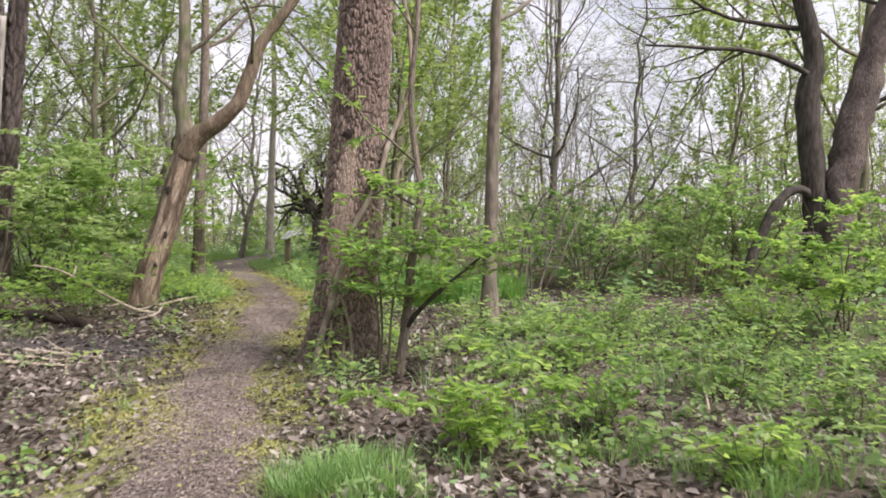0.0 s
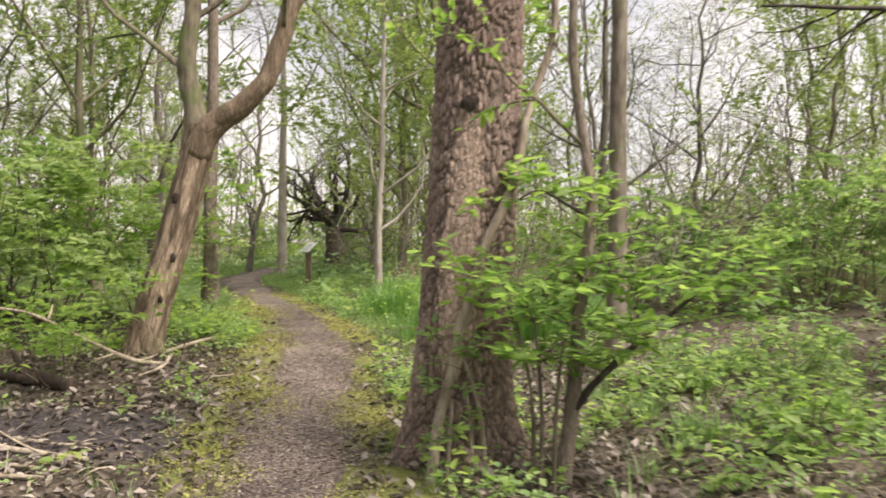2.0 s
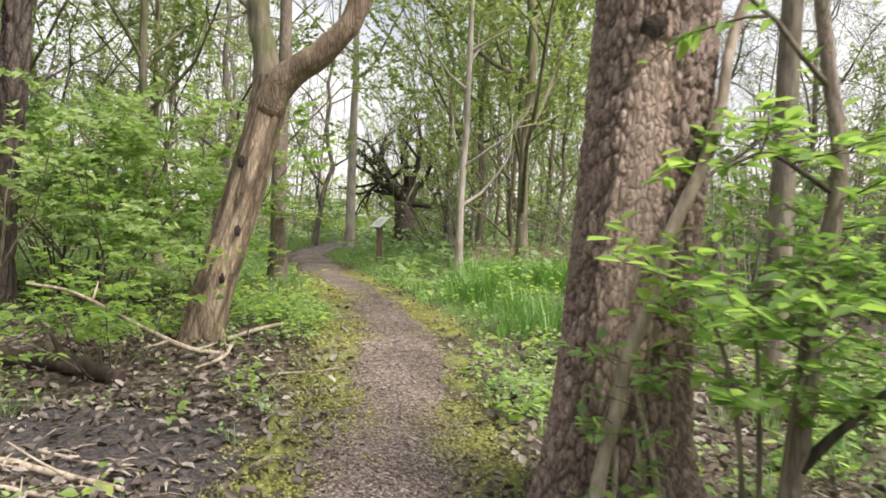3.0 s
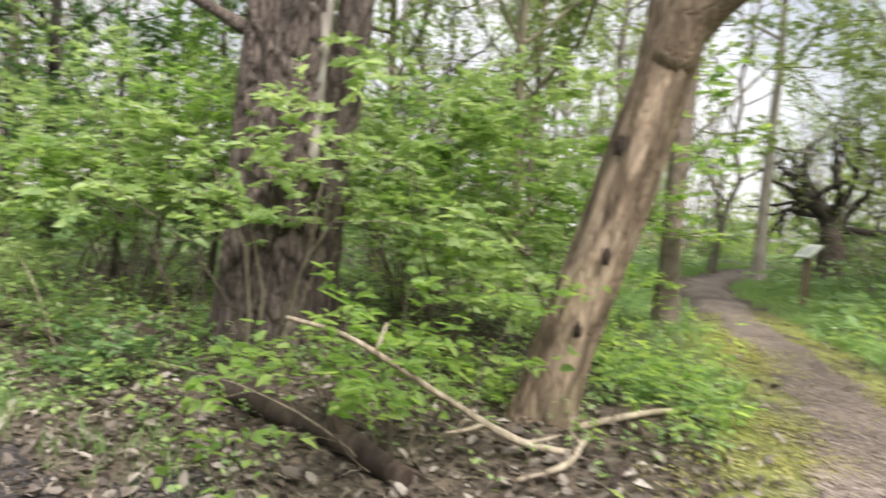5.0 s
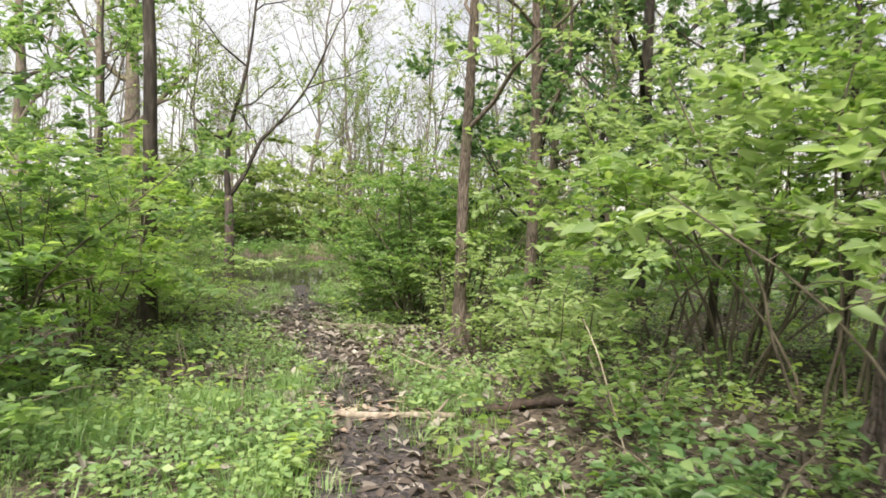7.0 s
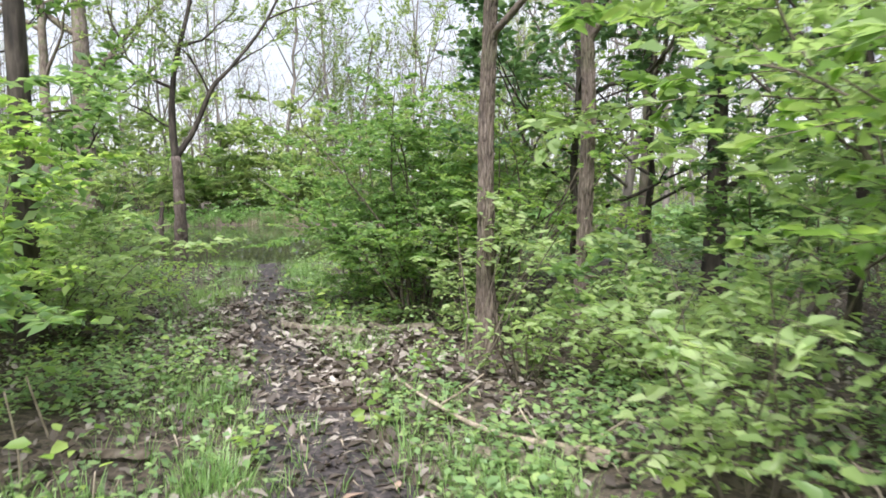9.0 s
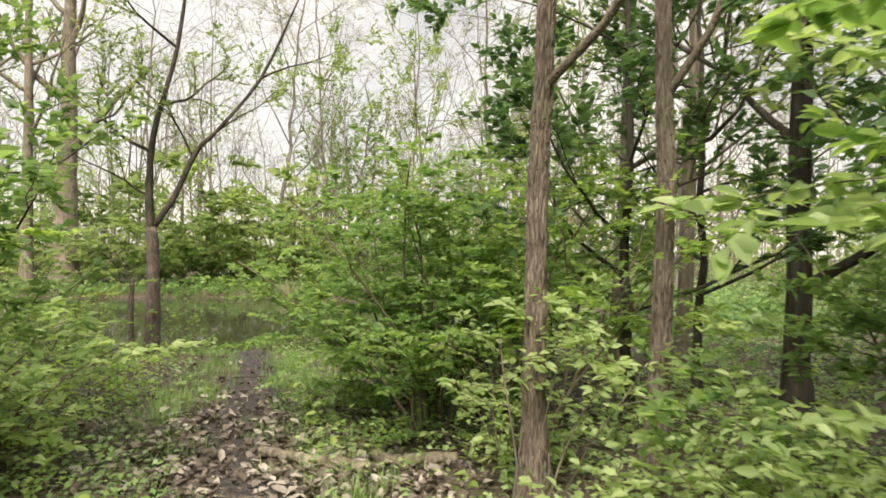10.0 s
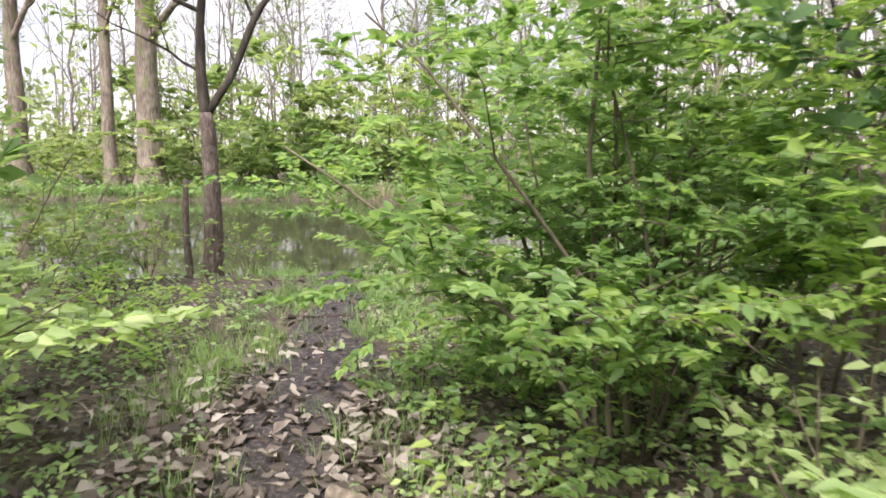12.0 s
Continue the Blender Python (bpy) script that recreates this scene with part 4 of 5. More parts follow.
def young_tree():
    """Slim tree close to the old trunk, with leafy sprays at chest height."""
    t = tagged(root("young_tree", -0.43, 7.65), "slim young tree with sprays of bright yellow-green leaves", "tree")
    a, la = limb_mesh([(0, 0, -0.08), (0.08, 0, 0.62), (0.11, 0, 1.1), (0.16, 0, 1.5), (0.19, 0, 1.85), (0.13, 0.02, 2.25), (0.07, 0.04, 2.85), (0.12, 0.1, 4), (0.0, 0.1, 6), (0.1, 0.1, 8)], 0.054, 0.016, BARK_SLIM, "trunk", 50, 14, 0.06, 21)
    part("trunk", a, t)
    b, lb = limb_mesh([(0.08, -0.02, 0.5), (0.22, -0.05, 0.68), (0.42, -0.08, 0.88), (0.64, -0.08, 1.07), (0.9, -0.1, 1.3)], 0.03, 0.012, BARK_DARK_BACKLIT, "limb", 24, 8, 0.06, 22)
    part("limb", b, t, "side limb reaching over the plants")
    c, lc = limb_mesh([(0.17, 0, 1.7), (0.02, -0.06, 1.78), (-0.15, -0.1, 1.86), (-0.3, -0.12, 1.8)], 0.014, 0.006, BARK_DARK_BACKLIT, "limb", 12, 6, 0.06, 23)
    part("limb", c, t)
    stems = []
    for k, (x, y, dx) in enumerate(((-0.16, -0.2, -0.04), (-0.08, -0.22, 0.1), (-0.2, -0.1, -0.12))):
        line = [(x, y, -0.05), (x + 0.01, y, 0.45), (x + dx * 0.5, y - 0.02, 0.9), (x + dx * 1.6, y - 0.05, 1.25)]
        me, ls = limb_mesh(line, 0.016, 0.007, TWIG, "stem", 16, 7, 0.05, 24 + k)
        part("stem", me, t)
        stems.append(ls)
    rng = np.random.default_rng(41)
    lines, g = [], Geo()
    starts = [(ls[i], q) for ls in stems for i in (9, 12, 15) for q in range(3)] + [(lb[i], q) for i in (12, 15, 18, 21, 23) for q in range(4)] + [(lc[i], q) for i in (5, 8, 11) for q in range(2)]
    starts += [(la[i], q) for i in (13, 15, 17, 19) for q in range(2)]
    for k, (p, q) in enumerate(starts):
        ang = q * 2.1 + k * 1.3 + rng.random()
        grow(rng, p, unit(np.array((math.cos(ang) + 0.15, 0.8 * math.sin(ang) - 0.15, 0.32))), 0.36 + 0.3 * rng.random(), 0.006, 1, lines, 0.0, 0.16, 4, 0.9, 0.6, 0.3, 6, 0.7)
    for p in (la[26], la[31], la[36], la[41], la[46]):
        ang = rng.random() * 6.28
        grow(rng, p, unit(np.array((math.cos(ang), math.sin(ang), 0.6))), 1.3, 0.016, 1, lines, 0.03, 0.16, 5)
    for _, p, rad in lines:
        g.add(*tube(p, rad, 4))
    part("twig_mass", g.mesh("twig_mass", TWIG), t, kind="stuff")
    tips = [p for _, p, _ in lines]
    pos, way, up, size = spray_points(rng, tips, 2300, 0.095, 0.28)
    part("foliage", quad_mesh("foliage", *leaf_geo(pos[250:], way[250:], up[250:], size[250:], 0.52, "ovate"), LEAF_FRESH, False), t, kind="stuff")
    one = quad_mesh("leaf", *leaf_geo(np.zeros((1, 3)), np.array(((1.0, 0, 0),)), np.array(((0, 0, 1.0),)), np.ones(1), 0.52, "ovate"), LEAF_FRESH, False)
    for k in range(250):
        ax = Vector(way[k]).normalized()
        ay = Vector(up[k]).cross(ax).normalized()
        m = Matrix((ax, ay, ax.cross(ay))).transposed().to_4x4()
        part("leaf", one, t).matrix_basis = Matrix.Translation(pos[k]) @ m @ Matrix.Scale(float(size[k]), 4)


young_tree()
pond_tree()
gnarled_tree()
dark_pair()

# ---- shrubs near the walk ----
BUSH = "bush with fresh light green leaves in flat sprays"
NEAR = [
    # name, x, y, height, radius, seed, leaf, leaves, leaf size, stems, label
    ("low_bush", 0.3, 5.2, 0.75, 0.55, 42, LEAF_FRESH, 800, 0.075, 7, "low bush with bright yellow-green leaves"),
    ("bush", -6.3, 12.9, 2.5, 1.3, 43, LEAF_PALE_LIT, 2300, 0.1, 8, BUSH),
    ("bush", -5.6, 14.2, 2.5, 1.2, 44, LEAF_FRESH, 2200, 0.085, 8, BUSH),
    ("bush", -7.4, 14.0, 2.8, 1.4, 45, LEAF_FRESH, 2600, 0.085, 8, BUSH),
    ("bush", -6.75, 11.2, 2.0, 1.15, 46, LEAF_PALE_LIT, 1150, 0.1, 6, "bush with bright leaf sprays before the old oak"),
    ("bush", -8.9, 12.35, 2.7, 1.1, 47, LEAF_FRESH, 1700, 0.085, 8, BUSH),
    ("bush", -9.9, 12.3, 2.8, 1.2, 48, LEAF_PALE_LIT, 2000, 0.085, 8, BUSH),
    ("bush", -10.9, 13.0, 3.2, 1.3, 49, LEAF_PALE_LIT, 2200, 0.085, 8, BUSH),
    ("low_bush", -5.1, 10.65, 1.05, 0.95, 50, LEAF_FRESH, 850, 0.08, 7, "low bush with bright leaves over the fallen branch"),
    ("low_bush", -10.1, 10.95, 1.1, 0.75, 51, LEAF_PALE_LIT, 900, 0.068, 7, "low yellow-green bush beside the muddy trail"),
    ("low_bush", -12.2, 11.85, 0.85, 0.65, 52, LEAF_PALE_LIT, 600, 0.06, 7, "low yellow-green bush beside the muddy trail"),
    ("low_bush", -12.75, 11.0, 0.6, 0.45, 53, LEAF_PALE_LIT, 330, 0.064, 7, "low yellow-green bush beside the muddy trail"),
    ("low_bush", -14.35, 11.15, 0.75, 0.5, 86, LEAF_PALE_LIT, 420, 0.07, 7, "low bush with pale fresh leaves before the large bush"),
    ("large_bush", -15.8, 10.9, 2.5, 1.25, 54, LEAF_BUSH, 11500, 0.06, 15, "large dense bush with deep green leaves beside the trail"),
    ("sapling", -13.2, 10.75, 1.4, 0.6, 69, LEAF_PALE_LIT, 320, 0.064, 4, "young bush with bright yellow-green leaves before a slim trunk"),
    ("bush", -10.6, 6.1, 2.3, 1.3, 55, LEAF_FRESH, 3000, 0.085, 9, BUSH),
    ("bush", -12.1, 6.4, 2.4, 1.3, 56, LEAF_GREEN, 3000, 0.085, 9, "dense bush with deep green leaves"),
    ("bush", -13.9, 6.7, 2.3, 1.2, 57, LEAF_FRESH, 2800, 0.085, 9, BUSH),
    ("low_bush", -9.2, 6.5, 1.1, 0.9, 58, LEAF_GREEN, 1300, 0.08, 8, "low leafy bush at the trail's edge"),
    ("low_bush", -15.15, 7.35, 1.4, 0.85, 59, LEAF_PALE_LIT, 1400, 0.075, 8, "leafy bush with light green leaves at the trail's edge"),
    ("low_bush", -16.2, 7.2, 1.3, 1.0, 60, LEAF_PALE_LIT, 1500, 0.085, 8, "leafy bush with light green leaves at the trail's edge"),
    ("low_bush", -12.5, 12.0, 0.9, 0.8, 61, LEAF_PALE_LIT, 900, 0.08, 7, "low yellow-green bush under the trees"),
    ("bush", -16.8, 11.9, 2.4, 1.3, 62, LEAF_GREEN, 2800, 0.085, 9, BUSH),
    ("bush", -18.4, 12.2, 2.2, 1.3, 63, LEAF_GREEN, 2600, 0.085, 9, BUSH),
    ("low_bush", 1.25, 5.9, 0.55, 0.4, 70, LEAF_FRESH, 420, 0.072, 7, "low bush with bright green leaves among dead leaves"),
    ("low_bush", 2.7, 7.0, 0.6, 0.45, 71, LEAF_GREEN, 450, 0.072, 7, "low leafy bush among marsh plants"),
    ("low_bush", 1.5, 8.3, 0.7, 0.5, 72, LEAF_FRESH, 480, 0.072, 7, "low bush with bright green leaves among dead leaves"),
    ("low_bush", 3.5, 8.8, 0.8, 0.6, 73, LEAF_GREEN, 520, 0.072, 7, "low leafy bush among marsh plants"),
    ("low_bush", 4.3, 10.4, 0.9, 0.6, 74, LEAF_FRESH, 520, 0.072, 7, "low bush with bright green leaves among dead leaves"),
    ("low_bush", 2.2, 10.2, 0.8, 0.6, 75, LEAF_GREEN, 520, 0.072, 7, "low leafy bush among marsh plants"),
    ("low_bush", 2.0, 4.7, 0.45, 0.4, 76, LEAF_FRESH, 380, 0.072, 7, "low bush with bright green leaves among dead leaves"),
    ("low_bush", 3.3, 6.1, 0.5, 0.45, 77, LEAF_GREEN, 400, 0.072, 7, "low leafy bush among marsh plants"),
    ("low_bush", -17.4, 10.6, 0.8, 0.6, 78, LEAF_FRESH, 520, 0.072, 7, "low bush with bright green leaves near the pond"),
    ("low_bush", -18.2, 7.6, 0.7, 0.6, 79, LEAF_FRESH, 480, 0.072, 7, "low bush with bright green leaves near the pond"),
    ("low_bush", -20.6, 6.9, 0.9, 0.6, 80, LEAF_GREEN, 480, 0.072, 7, "low leafy bush at the water's edge"),
    ("low_bush", -21.5, 7.2, 0.8, 0.4, 83, LEAF_FRESH, 130, 0.07, 6, "thin-stemmed bush at the water's edge"),
    ("low_bush", -21.4, 8.4, 0.7, 0.35, 84, LEAF_FRESH, 110, 0.07, 6, "thin-stemmed bush at the water's edge"),
    ("low_bush", -21.2, 6.3, 0.95, 0.5, 85, LEAF_GREEN, 180, 0.07, 7, "thin-stemmed bush at the water's edge"),
    ("bush", -15.0, 11.6, 2.6, 0.9, 87, LEAF_FRESH, 2600, 0.062, 9, "leafy bush with light green leaves behind the slim trunks"),
    ("low_bush", -7.6, 10.7, 0.4, 0.6, 81, LEAF_DEEP, 650, 0.072, 7, "low leafy plants at the old oak's foot"),
    ("low_bush", -8.9, 10.9, 0.6, 0.45, 82, LEAF_GREEN, 350, 0.072, 7, "low bush with bright green leaves among dead leaves"),
    ("bush", 5.6, 10.6, 1.9, 1.2, 64, LEAF_FRESH, 1800, 0.1, 7, BUSH),
    ("bush", 4.6, 14.6, 2.3, 1.4, 65, LEAF_GREEN, 2200, 0.085, 8, BUSH),
    ("bush", 6.6, 16.8, 3.0, 1.5, 66, LEAF_GREEN, 2600, 0.085, 8, BUSH),
    ("bush", -8.6, 15.5, 2.6, 1.4, 67, LEAF_GREEN, 2600, 0.085, 8, BUSH),
    ("bush", -12.6, 13.2, 2.4, 1.3, 68, LEAF_GREEN, 2600, 0.085, 8, BUSH),
]
CLOSE = ("sapling", "large_bush", "low_bush")
for name, x, y, h, r, seed, leaf, n, size, stems, label in NEAR:
    tagged(shrub(name, x, y, h, r, seed, leaf, int(n * (1.9 if h > 1.35 else 1.25)), size * 1.12, stems, stem_r=0.016 if h > 1.5 else 0.009, low=0.6 if name == "sapling" or seed == 46 else 0.42 if seed in (47, 48, 49) else 0.08 if name == "large_bush" else 0.3 if h > 1.5 or seed == 50 else 0.15,
                 shape="ovate" if name in CLOSE or seed in (43, 46, 47, 48, 87) else "plain", width=0.52, kids=6 if name in CLOSE else 5, single=250 if seed in (42, 50, 53, 54, 59) else 0), label, "bush")

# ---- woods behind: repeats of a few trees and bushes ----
# Camera positions in plan; scatter gaps and plant density are measured from them.
CAMERA_LINE = [(0.0, 0.0), (-0.322, 0.716), (-0.591, 1.45), (-0.949, 2.148), (-1.217, 2.882), (-1.468, 3.562), (-2.309, 6.533), (-2.578, 7.142), (-2.954, 7.643), (-3.401, 8.091), (-3.938, 8.377), (-4.636, 8.574), (-7.607, 9.039), (-8.449, 9.075), (-9.236, 9.201), (-10.006, 9.272), (-10.758, 9.433), (-11.474, 9.433), (-12.226, 9.433)]
FIXED = [(-1.06, 8.15), (-4.68, 11.8), (-7.55, 12), (0.7, 10.8), (-5.05, 15.66), (-6.1, 26.6), (-2.35, 17.4), (-21.75, 7.92), (7.25, 14.8), (-4.3, 21), (-5.0, 30.5), (-5.0, 27.5), (-4.8, 24.5)]


def free(x, y, path_gap, walk_gap):
    if min(line_distance(x, y, MAIN_PATH), line_distance(x, y, SIDE_PATH)) < path_gap or line_distance(x, y, CAMERA_LINE) < walk_gap:
        return False
    if (0 < x < 9 and y < 13.5) or pond_depth(x, y) > 0.55 or min(math.hypot(x - a, y - b) for a, b in FIXED) < 1.5:
        return False
    return True


def scatter(protos, spots, seed, lo, hi):
    rng = np.random.default_rng(seed)
    for k, (x, y) in enumerate(spots):
        s = lo + (hi - lo) * rng.random()
        m = Matrix.Translation((x, y, float(ground_z(x, y)) - 0.05)) @ Matrix.Rotation(rng.random() * 6.28, 4, "Z") @ Matrix.Diagonal((s, s, s * (0.9 + 0.25 * rng.random()), 1))
        if k < len(protos):
            protos[k].matrix_basis = m
        else:
            copy_thing(protos[int(rng.integers(len(protos)))], m)


def open_marsh(x, y):
    """The open wet ground beyond the old trunk, where no leafy tree stands."""
    return y > 12 and 0.1 < math.atan2(x + 1, y) < 0.38


def ring_spots(seed, n, r0, r1, gap, path_gap, walk_gap, centre=(-8, 9), taken=None, shun=None):
    rng = np.random.default_rng(seed)
    spots = [] if taken is None else taken
    made, tries = [], 0
    while len(made) < n and tries < n * 90:
        tries += 1
        a, q = rng.random() * 6.283, math.sqrt(rng.random() * (r1 * r1 - r0 * r0) + r0 * r0)
        x, y = centre[0] + q * math.cos(a), centre[1] + q * math.sin(a)
        # Most spots outside the arc seen from the camera's walk are dropped.
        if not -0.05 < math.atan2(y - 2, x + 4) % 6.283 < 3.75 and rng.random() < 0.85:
            continue
        if shun and shun(x, y):
            continue
        if free(x, y, path_gap, walk_gap) and all((x - u) ** 2 + (y - w) ** 2 > gap * gap for u, w in spots):
            spots.append((x, y))
            made.append((x, y))
    return made


bare_trees = [tagged(forest_tree("woodland_tree", 0, 0, 10 + k, 0.065 + 0.018 * (k % 3), 100 + k, BARK_FAR, n_leaves=1500, leaf_size=0.085, limbs=15, first=0.12, kids=4, depth=2, sides=7, wiggle=0.09, fine=1700, lean=(0.05 * (k - 1.5), 0.03 * (k % 2)), limb_len=0.34),
                     "tall thin woodland tree, nearly bare in spring", "tree", "woodland trees") for k in range(4)]
leafy_trees = [tagged(forest_tree("leafy_tree", 0, 0, 7.5 + k, 0.05 + 0.008 * k, 120 + k, BARK_MOSSY, n_leaves=6500, leaf_size=0.105, limbs=15, first=0.08, kids=4, depth=2, sides=7, limb_len=0.29, wiggle=0.08),
                      "young woodland tree in fresh light green leaf", "tree", "woodland trees") for k in range(4)]
far_bushes = [tagged(shrub("undergrowth_bush", 0, 0, 2.1 + 0.35 * k, 1.6, 140 + k, (LEAF_GREEN, LEAF_FRESH, LEAF_TREE, LEAF_GREEN)[k], 4200, 0.105, 8, shape="plain", depth=2, kids=3, low=0.15), "loose leafy bush of the undergrowth", "bush", "undergrowth bushes") for k in range(4)]
bank_bushes = [tagged(shrub("bank_bush", 0, 0, 2.0, 1.6, 150 + k, (LEAF_GREEN, LEAF_TREE)[k], 2600, 0.16, 9, shape="plain", kids=3, low=0.05), "dense bush on the pond's far bank", "bush", "bank bushes") for k in range(2)]
bare_shrubs = [tagged(shrub("bare_shrub", 0, 0, 2.6 + 0.4 * k, 1.5, 160 + k, LEAF_TREE, 260, 0.1, 9, BARK_FAR, shape="plain", kids=5, low=0.15, stem_r=0.02), "twiggy grey shrub with hardly a leaf yet", "bush", "bare shrubs") for k in range(2)]
taken = []
scatter(bare_shrubs, [(1.6, 14.2), (3.0, 15.5), (4.6, 18), (2.2, 19), (6, 20), (8.5, 18), (9.5, 15), (3.5, 22.5), (0.6, 22), (11, 20), (-0.5, 26), (5.5, 25), (1.8, 28), (8, 25), (-3.2, 24.5), (-2.4, 21), (11, 16), (0.2, 17.8)], 304, 0.75, 1.2)
scatter(bank_bushes, [(-43.0 + 1.2 * math.sin(k * 1.9), -6 + 2.4 * k) for k in range(13)], 305, 0.8, 1.25)
scatter(bank_bushes, [(-42.2, 7.6), (-42.6, 9.5), (-41.9, 5.4), (-42.4, 11.6)], 306, 1.35, 1.65)
scatter(far_bushes, ring_spots(203, 120, 8.5, 40, 1.7, 1.9, 3.6, taken=taken), 303, 0.75, 1.25)
scatter(leafy_trees, [(-1.4, 22), (-0.2, 24.5), (-3.3, 26), (-2.2, 24), (-2.6, 30.5), (-1.2, 27.5), (-8.6, 19.2), (-9.6, 22.5), (-7.6, 17.2), (-10.3, 17), (-1.2, 19.2), (-12.5, 18.5), (-1.8, 33), (-3.4, 34), (7.4, 19), (10.2, 18.6), (9, 23)] + ring_spots(202, 56, 10, 44, 2.2, 2.0, 4.0, taken=taken, shun=open_marsh), 302, 0.75, 1.3)
scatter(bare_trees, [(-43, 8), (-44.5, 11), (-42, 14), (-45, 5), (-9.5, 25), (-12, 21), (-14.5, 25), (-8, 30), (-11.5, 28), (5.5, 23), (7.5, 28), (4.2, 30)] + ring_spots(201, 72, 14, 56, 3.2, 2.2, 4.5, taken=taken), 301, 0.8, 1.35)
for x, y, r, seed in ((-39.6, 3.1, 0.46, 171), (-39.4, 1.9, 0.24, 172), (-41, -1.6, 0.35, 173), (-42, -5, 0.3, 174)):
    tagged(forest_tree("bank_tree", x, y, 15, r, seed, BARK_GREY, n_leaves=1500, leaf_size=0.16, limbs=8, first=0.35, kids=4, sides=10), "stout grey tree on the pond's far bank", "tree")


# ---- distance: woods that close the horizon ----
def far_woods():
    rng = np.random.default_rng(401)
    stems, clumps = Geo(), []
    for _ in range(760):
        a, q = rng.random() * 6.283, 44 + 48 * rng.random()
        x, y = -8 + q * math.cos(a), 9 + q * math.sin(a)
        z = float(ground_z(x, y))
        h, r = 7 + 11 * rng.random(), 0.035 + 0.09 * rng.random()
        t = np.linspace(0, 1, 6)
        lean_x, lean_y = rng.normal(0, 0.09, 2) * h
        sway = np.cumsum(rng.normal(0, 0.2, (6, 2)), 0)
        pts = np.stack([x + sway[:, 0] + lean_x * t, y + sway[:, 1] + lean_y * t, z + t * h], 1)
        stems.add(*tube(pts, r * (1.05 - 0.9 * t), 4))
        for k in range(18):
            i = 1 + k % 5
            d = unit(np.array((rng.normal(), rng.normal(), 0.5 + 0.7 * rng.random())))
            length = h * (0.1 + 0.2 * rng.random())
            foot = pts[i] + (pts[i - 1] - pts[i]) * rng.random()
            mid = foot + d * length * 0.5 + rng.normal(0, 0.2, 3)
            stems.add(*tube(np.array([foot, mid, foot + d * length + np.array((0, 0, length * 0.35))]), np.array((0.36, 0.24, 0.1)) * r, 3))
    n = 52000
    a, q = rng.random(n) * 6.283, 46 + 46 * rng.random(n)
    x, y = -8 + q * np.cos(a), 9 + q * np.sin(a)
    lump = 0.5 + 0.5 * np.sin(a * 37 + 2 * np.sin(a * 11)) * np.sin(q * 0.6 + a * 5)
    z = ground_z(x, y) + rng.random(n) ** 1.5 * (2.5 + 6.5 * lump)
    pos = np.stack([x, y, z], 1)
    v, f = leaf_geo(pos, rng.normal(0, 1, (n, 3)), rng.normal(0, 0.6, (n, 3)) + np.array((0, 0, 1.0)), 0.35 + 0.4 * rng.random(n), 0.6, "plain")
    w = tagged(new("far_woods"), "distant spring woods of bare stems and green haze", "woods", kind="stuff")
    part("stems", stems.mesh("stems", BARK_FAR), w, kind="stuff")
    part("foliage", quad_mesh("foliage", v, f, LEAF_TREE, False), w, kind="stuff")


far_woods()


# ---- what grows and lies on the ground ----
def spread_points(rng, n, x0, x1, y0, y1, keep):
    """n points in a rectangle, kept with the chance keep(x, y)."""
    xs, ys, have = [], [], 0
    while have < n:
        x, y = x0 + (x1 - x0) * rng.random(n * 2), y0 + (y1 - y0) * rng.random(n * 2)
        ok = rng.random(n * 2) < keep(x, y)
        xs.append(x[ok])
        ys.append(y[ok])
        have += int(ok.sum())
    return np.concatenate(xs)[:n], np.concatenate(ys)[:n]


def patchy(x, y, scale, seed):
    """A smooth field of patches between 0 and 1."""
    s = np.sin(x * scale + seed) * np.sin(y * scale * 1.1 + seed * 2) + 0.6 * np.sin((x + y) * scale * 2.1 + seed * 3) + 0.5 * np.sin((x - 1.3 * y) * scale * 3.3 + seed)
    return np.clip(0.5 + 0.45 * s, 0, 1)


def paths(x, y):
    return line_distance(x, y, MAIN_PATH), line_distance(x, y, SIDE_PATH)


def dry(x, y):
    return pond_depth(x, y) < 0.94


def bare_spot(x, y):
    """The trodden, leaf-strewn places where little grows."""
    a = np.exp(-((((x + 5.0) / 2.5) ** 2 + ((y - 9.4) / 1.8) ** 2) ** 2) * 0.9)
    b = np.exp(-(((x + 15.0) / 1.9) ** 2 + ((y - 9.3) / 0.85) ** 2))
    c = np.exp(-(((x + 0.3) / 0.95) ** 2 + ((y - 5.7) / 1.5) ** 2))
    d = np.exp(-(((x + 6.1) / 1.6) ** 2 + ((y - 10.9) / 0.55) ** 2))
    e = np.exp(-(((x + 3.2) / 1.7) ** 2 + ((y - 5.6) / 2.4) ** 2))
    f = 0.75 * np.exp(-(((x + 12.2) / 1.3) ** 2 + ((y - 10.75) / 0.6) ** 2))
    g = np.exp(-(((x + 3.9) / 1.2) ** 2 + ((y - 7.5) / 0.9) ** 2))
    return np.clip(a + b + c + d + e + f + g, 0, 1)


def herb_keep(x, y):
    m, s = paths(x, y)
    c = line_distance(x, y, CAMERA_LINE)
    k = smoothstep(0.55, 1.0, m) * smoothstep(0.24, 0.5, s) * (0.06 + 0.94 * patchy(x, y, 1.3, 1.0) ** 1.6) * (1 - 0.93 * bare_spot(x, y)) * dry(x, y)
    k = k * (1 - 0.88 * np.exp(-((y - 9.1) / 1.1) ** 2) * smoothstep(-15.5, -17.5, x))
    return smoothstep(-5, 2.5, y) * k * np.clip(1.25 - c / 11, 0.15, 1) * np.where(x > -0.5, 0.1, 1)


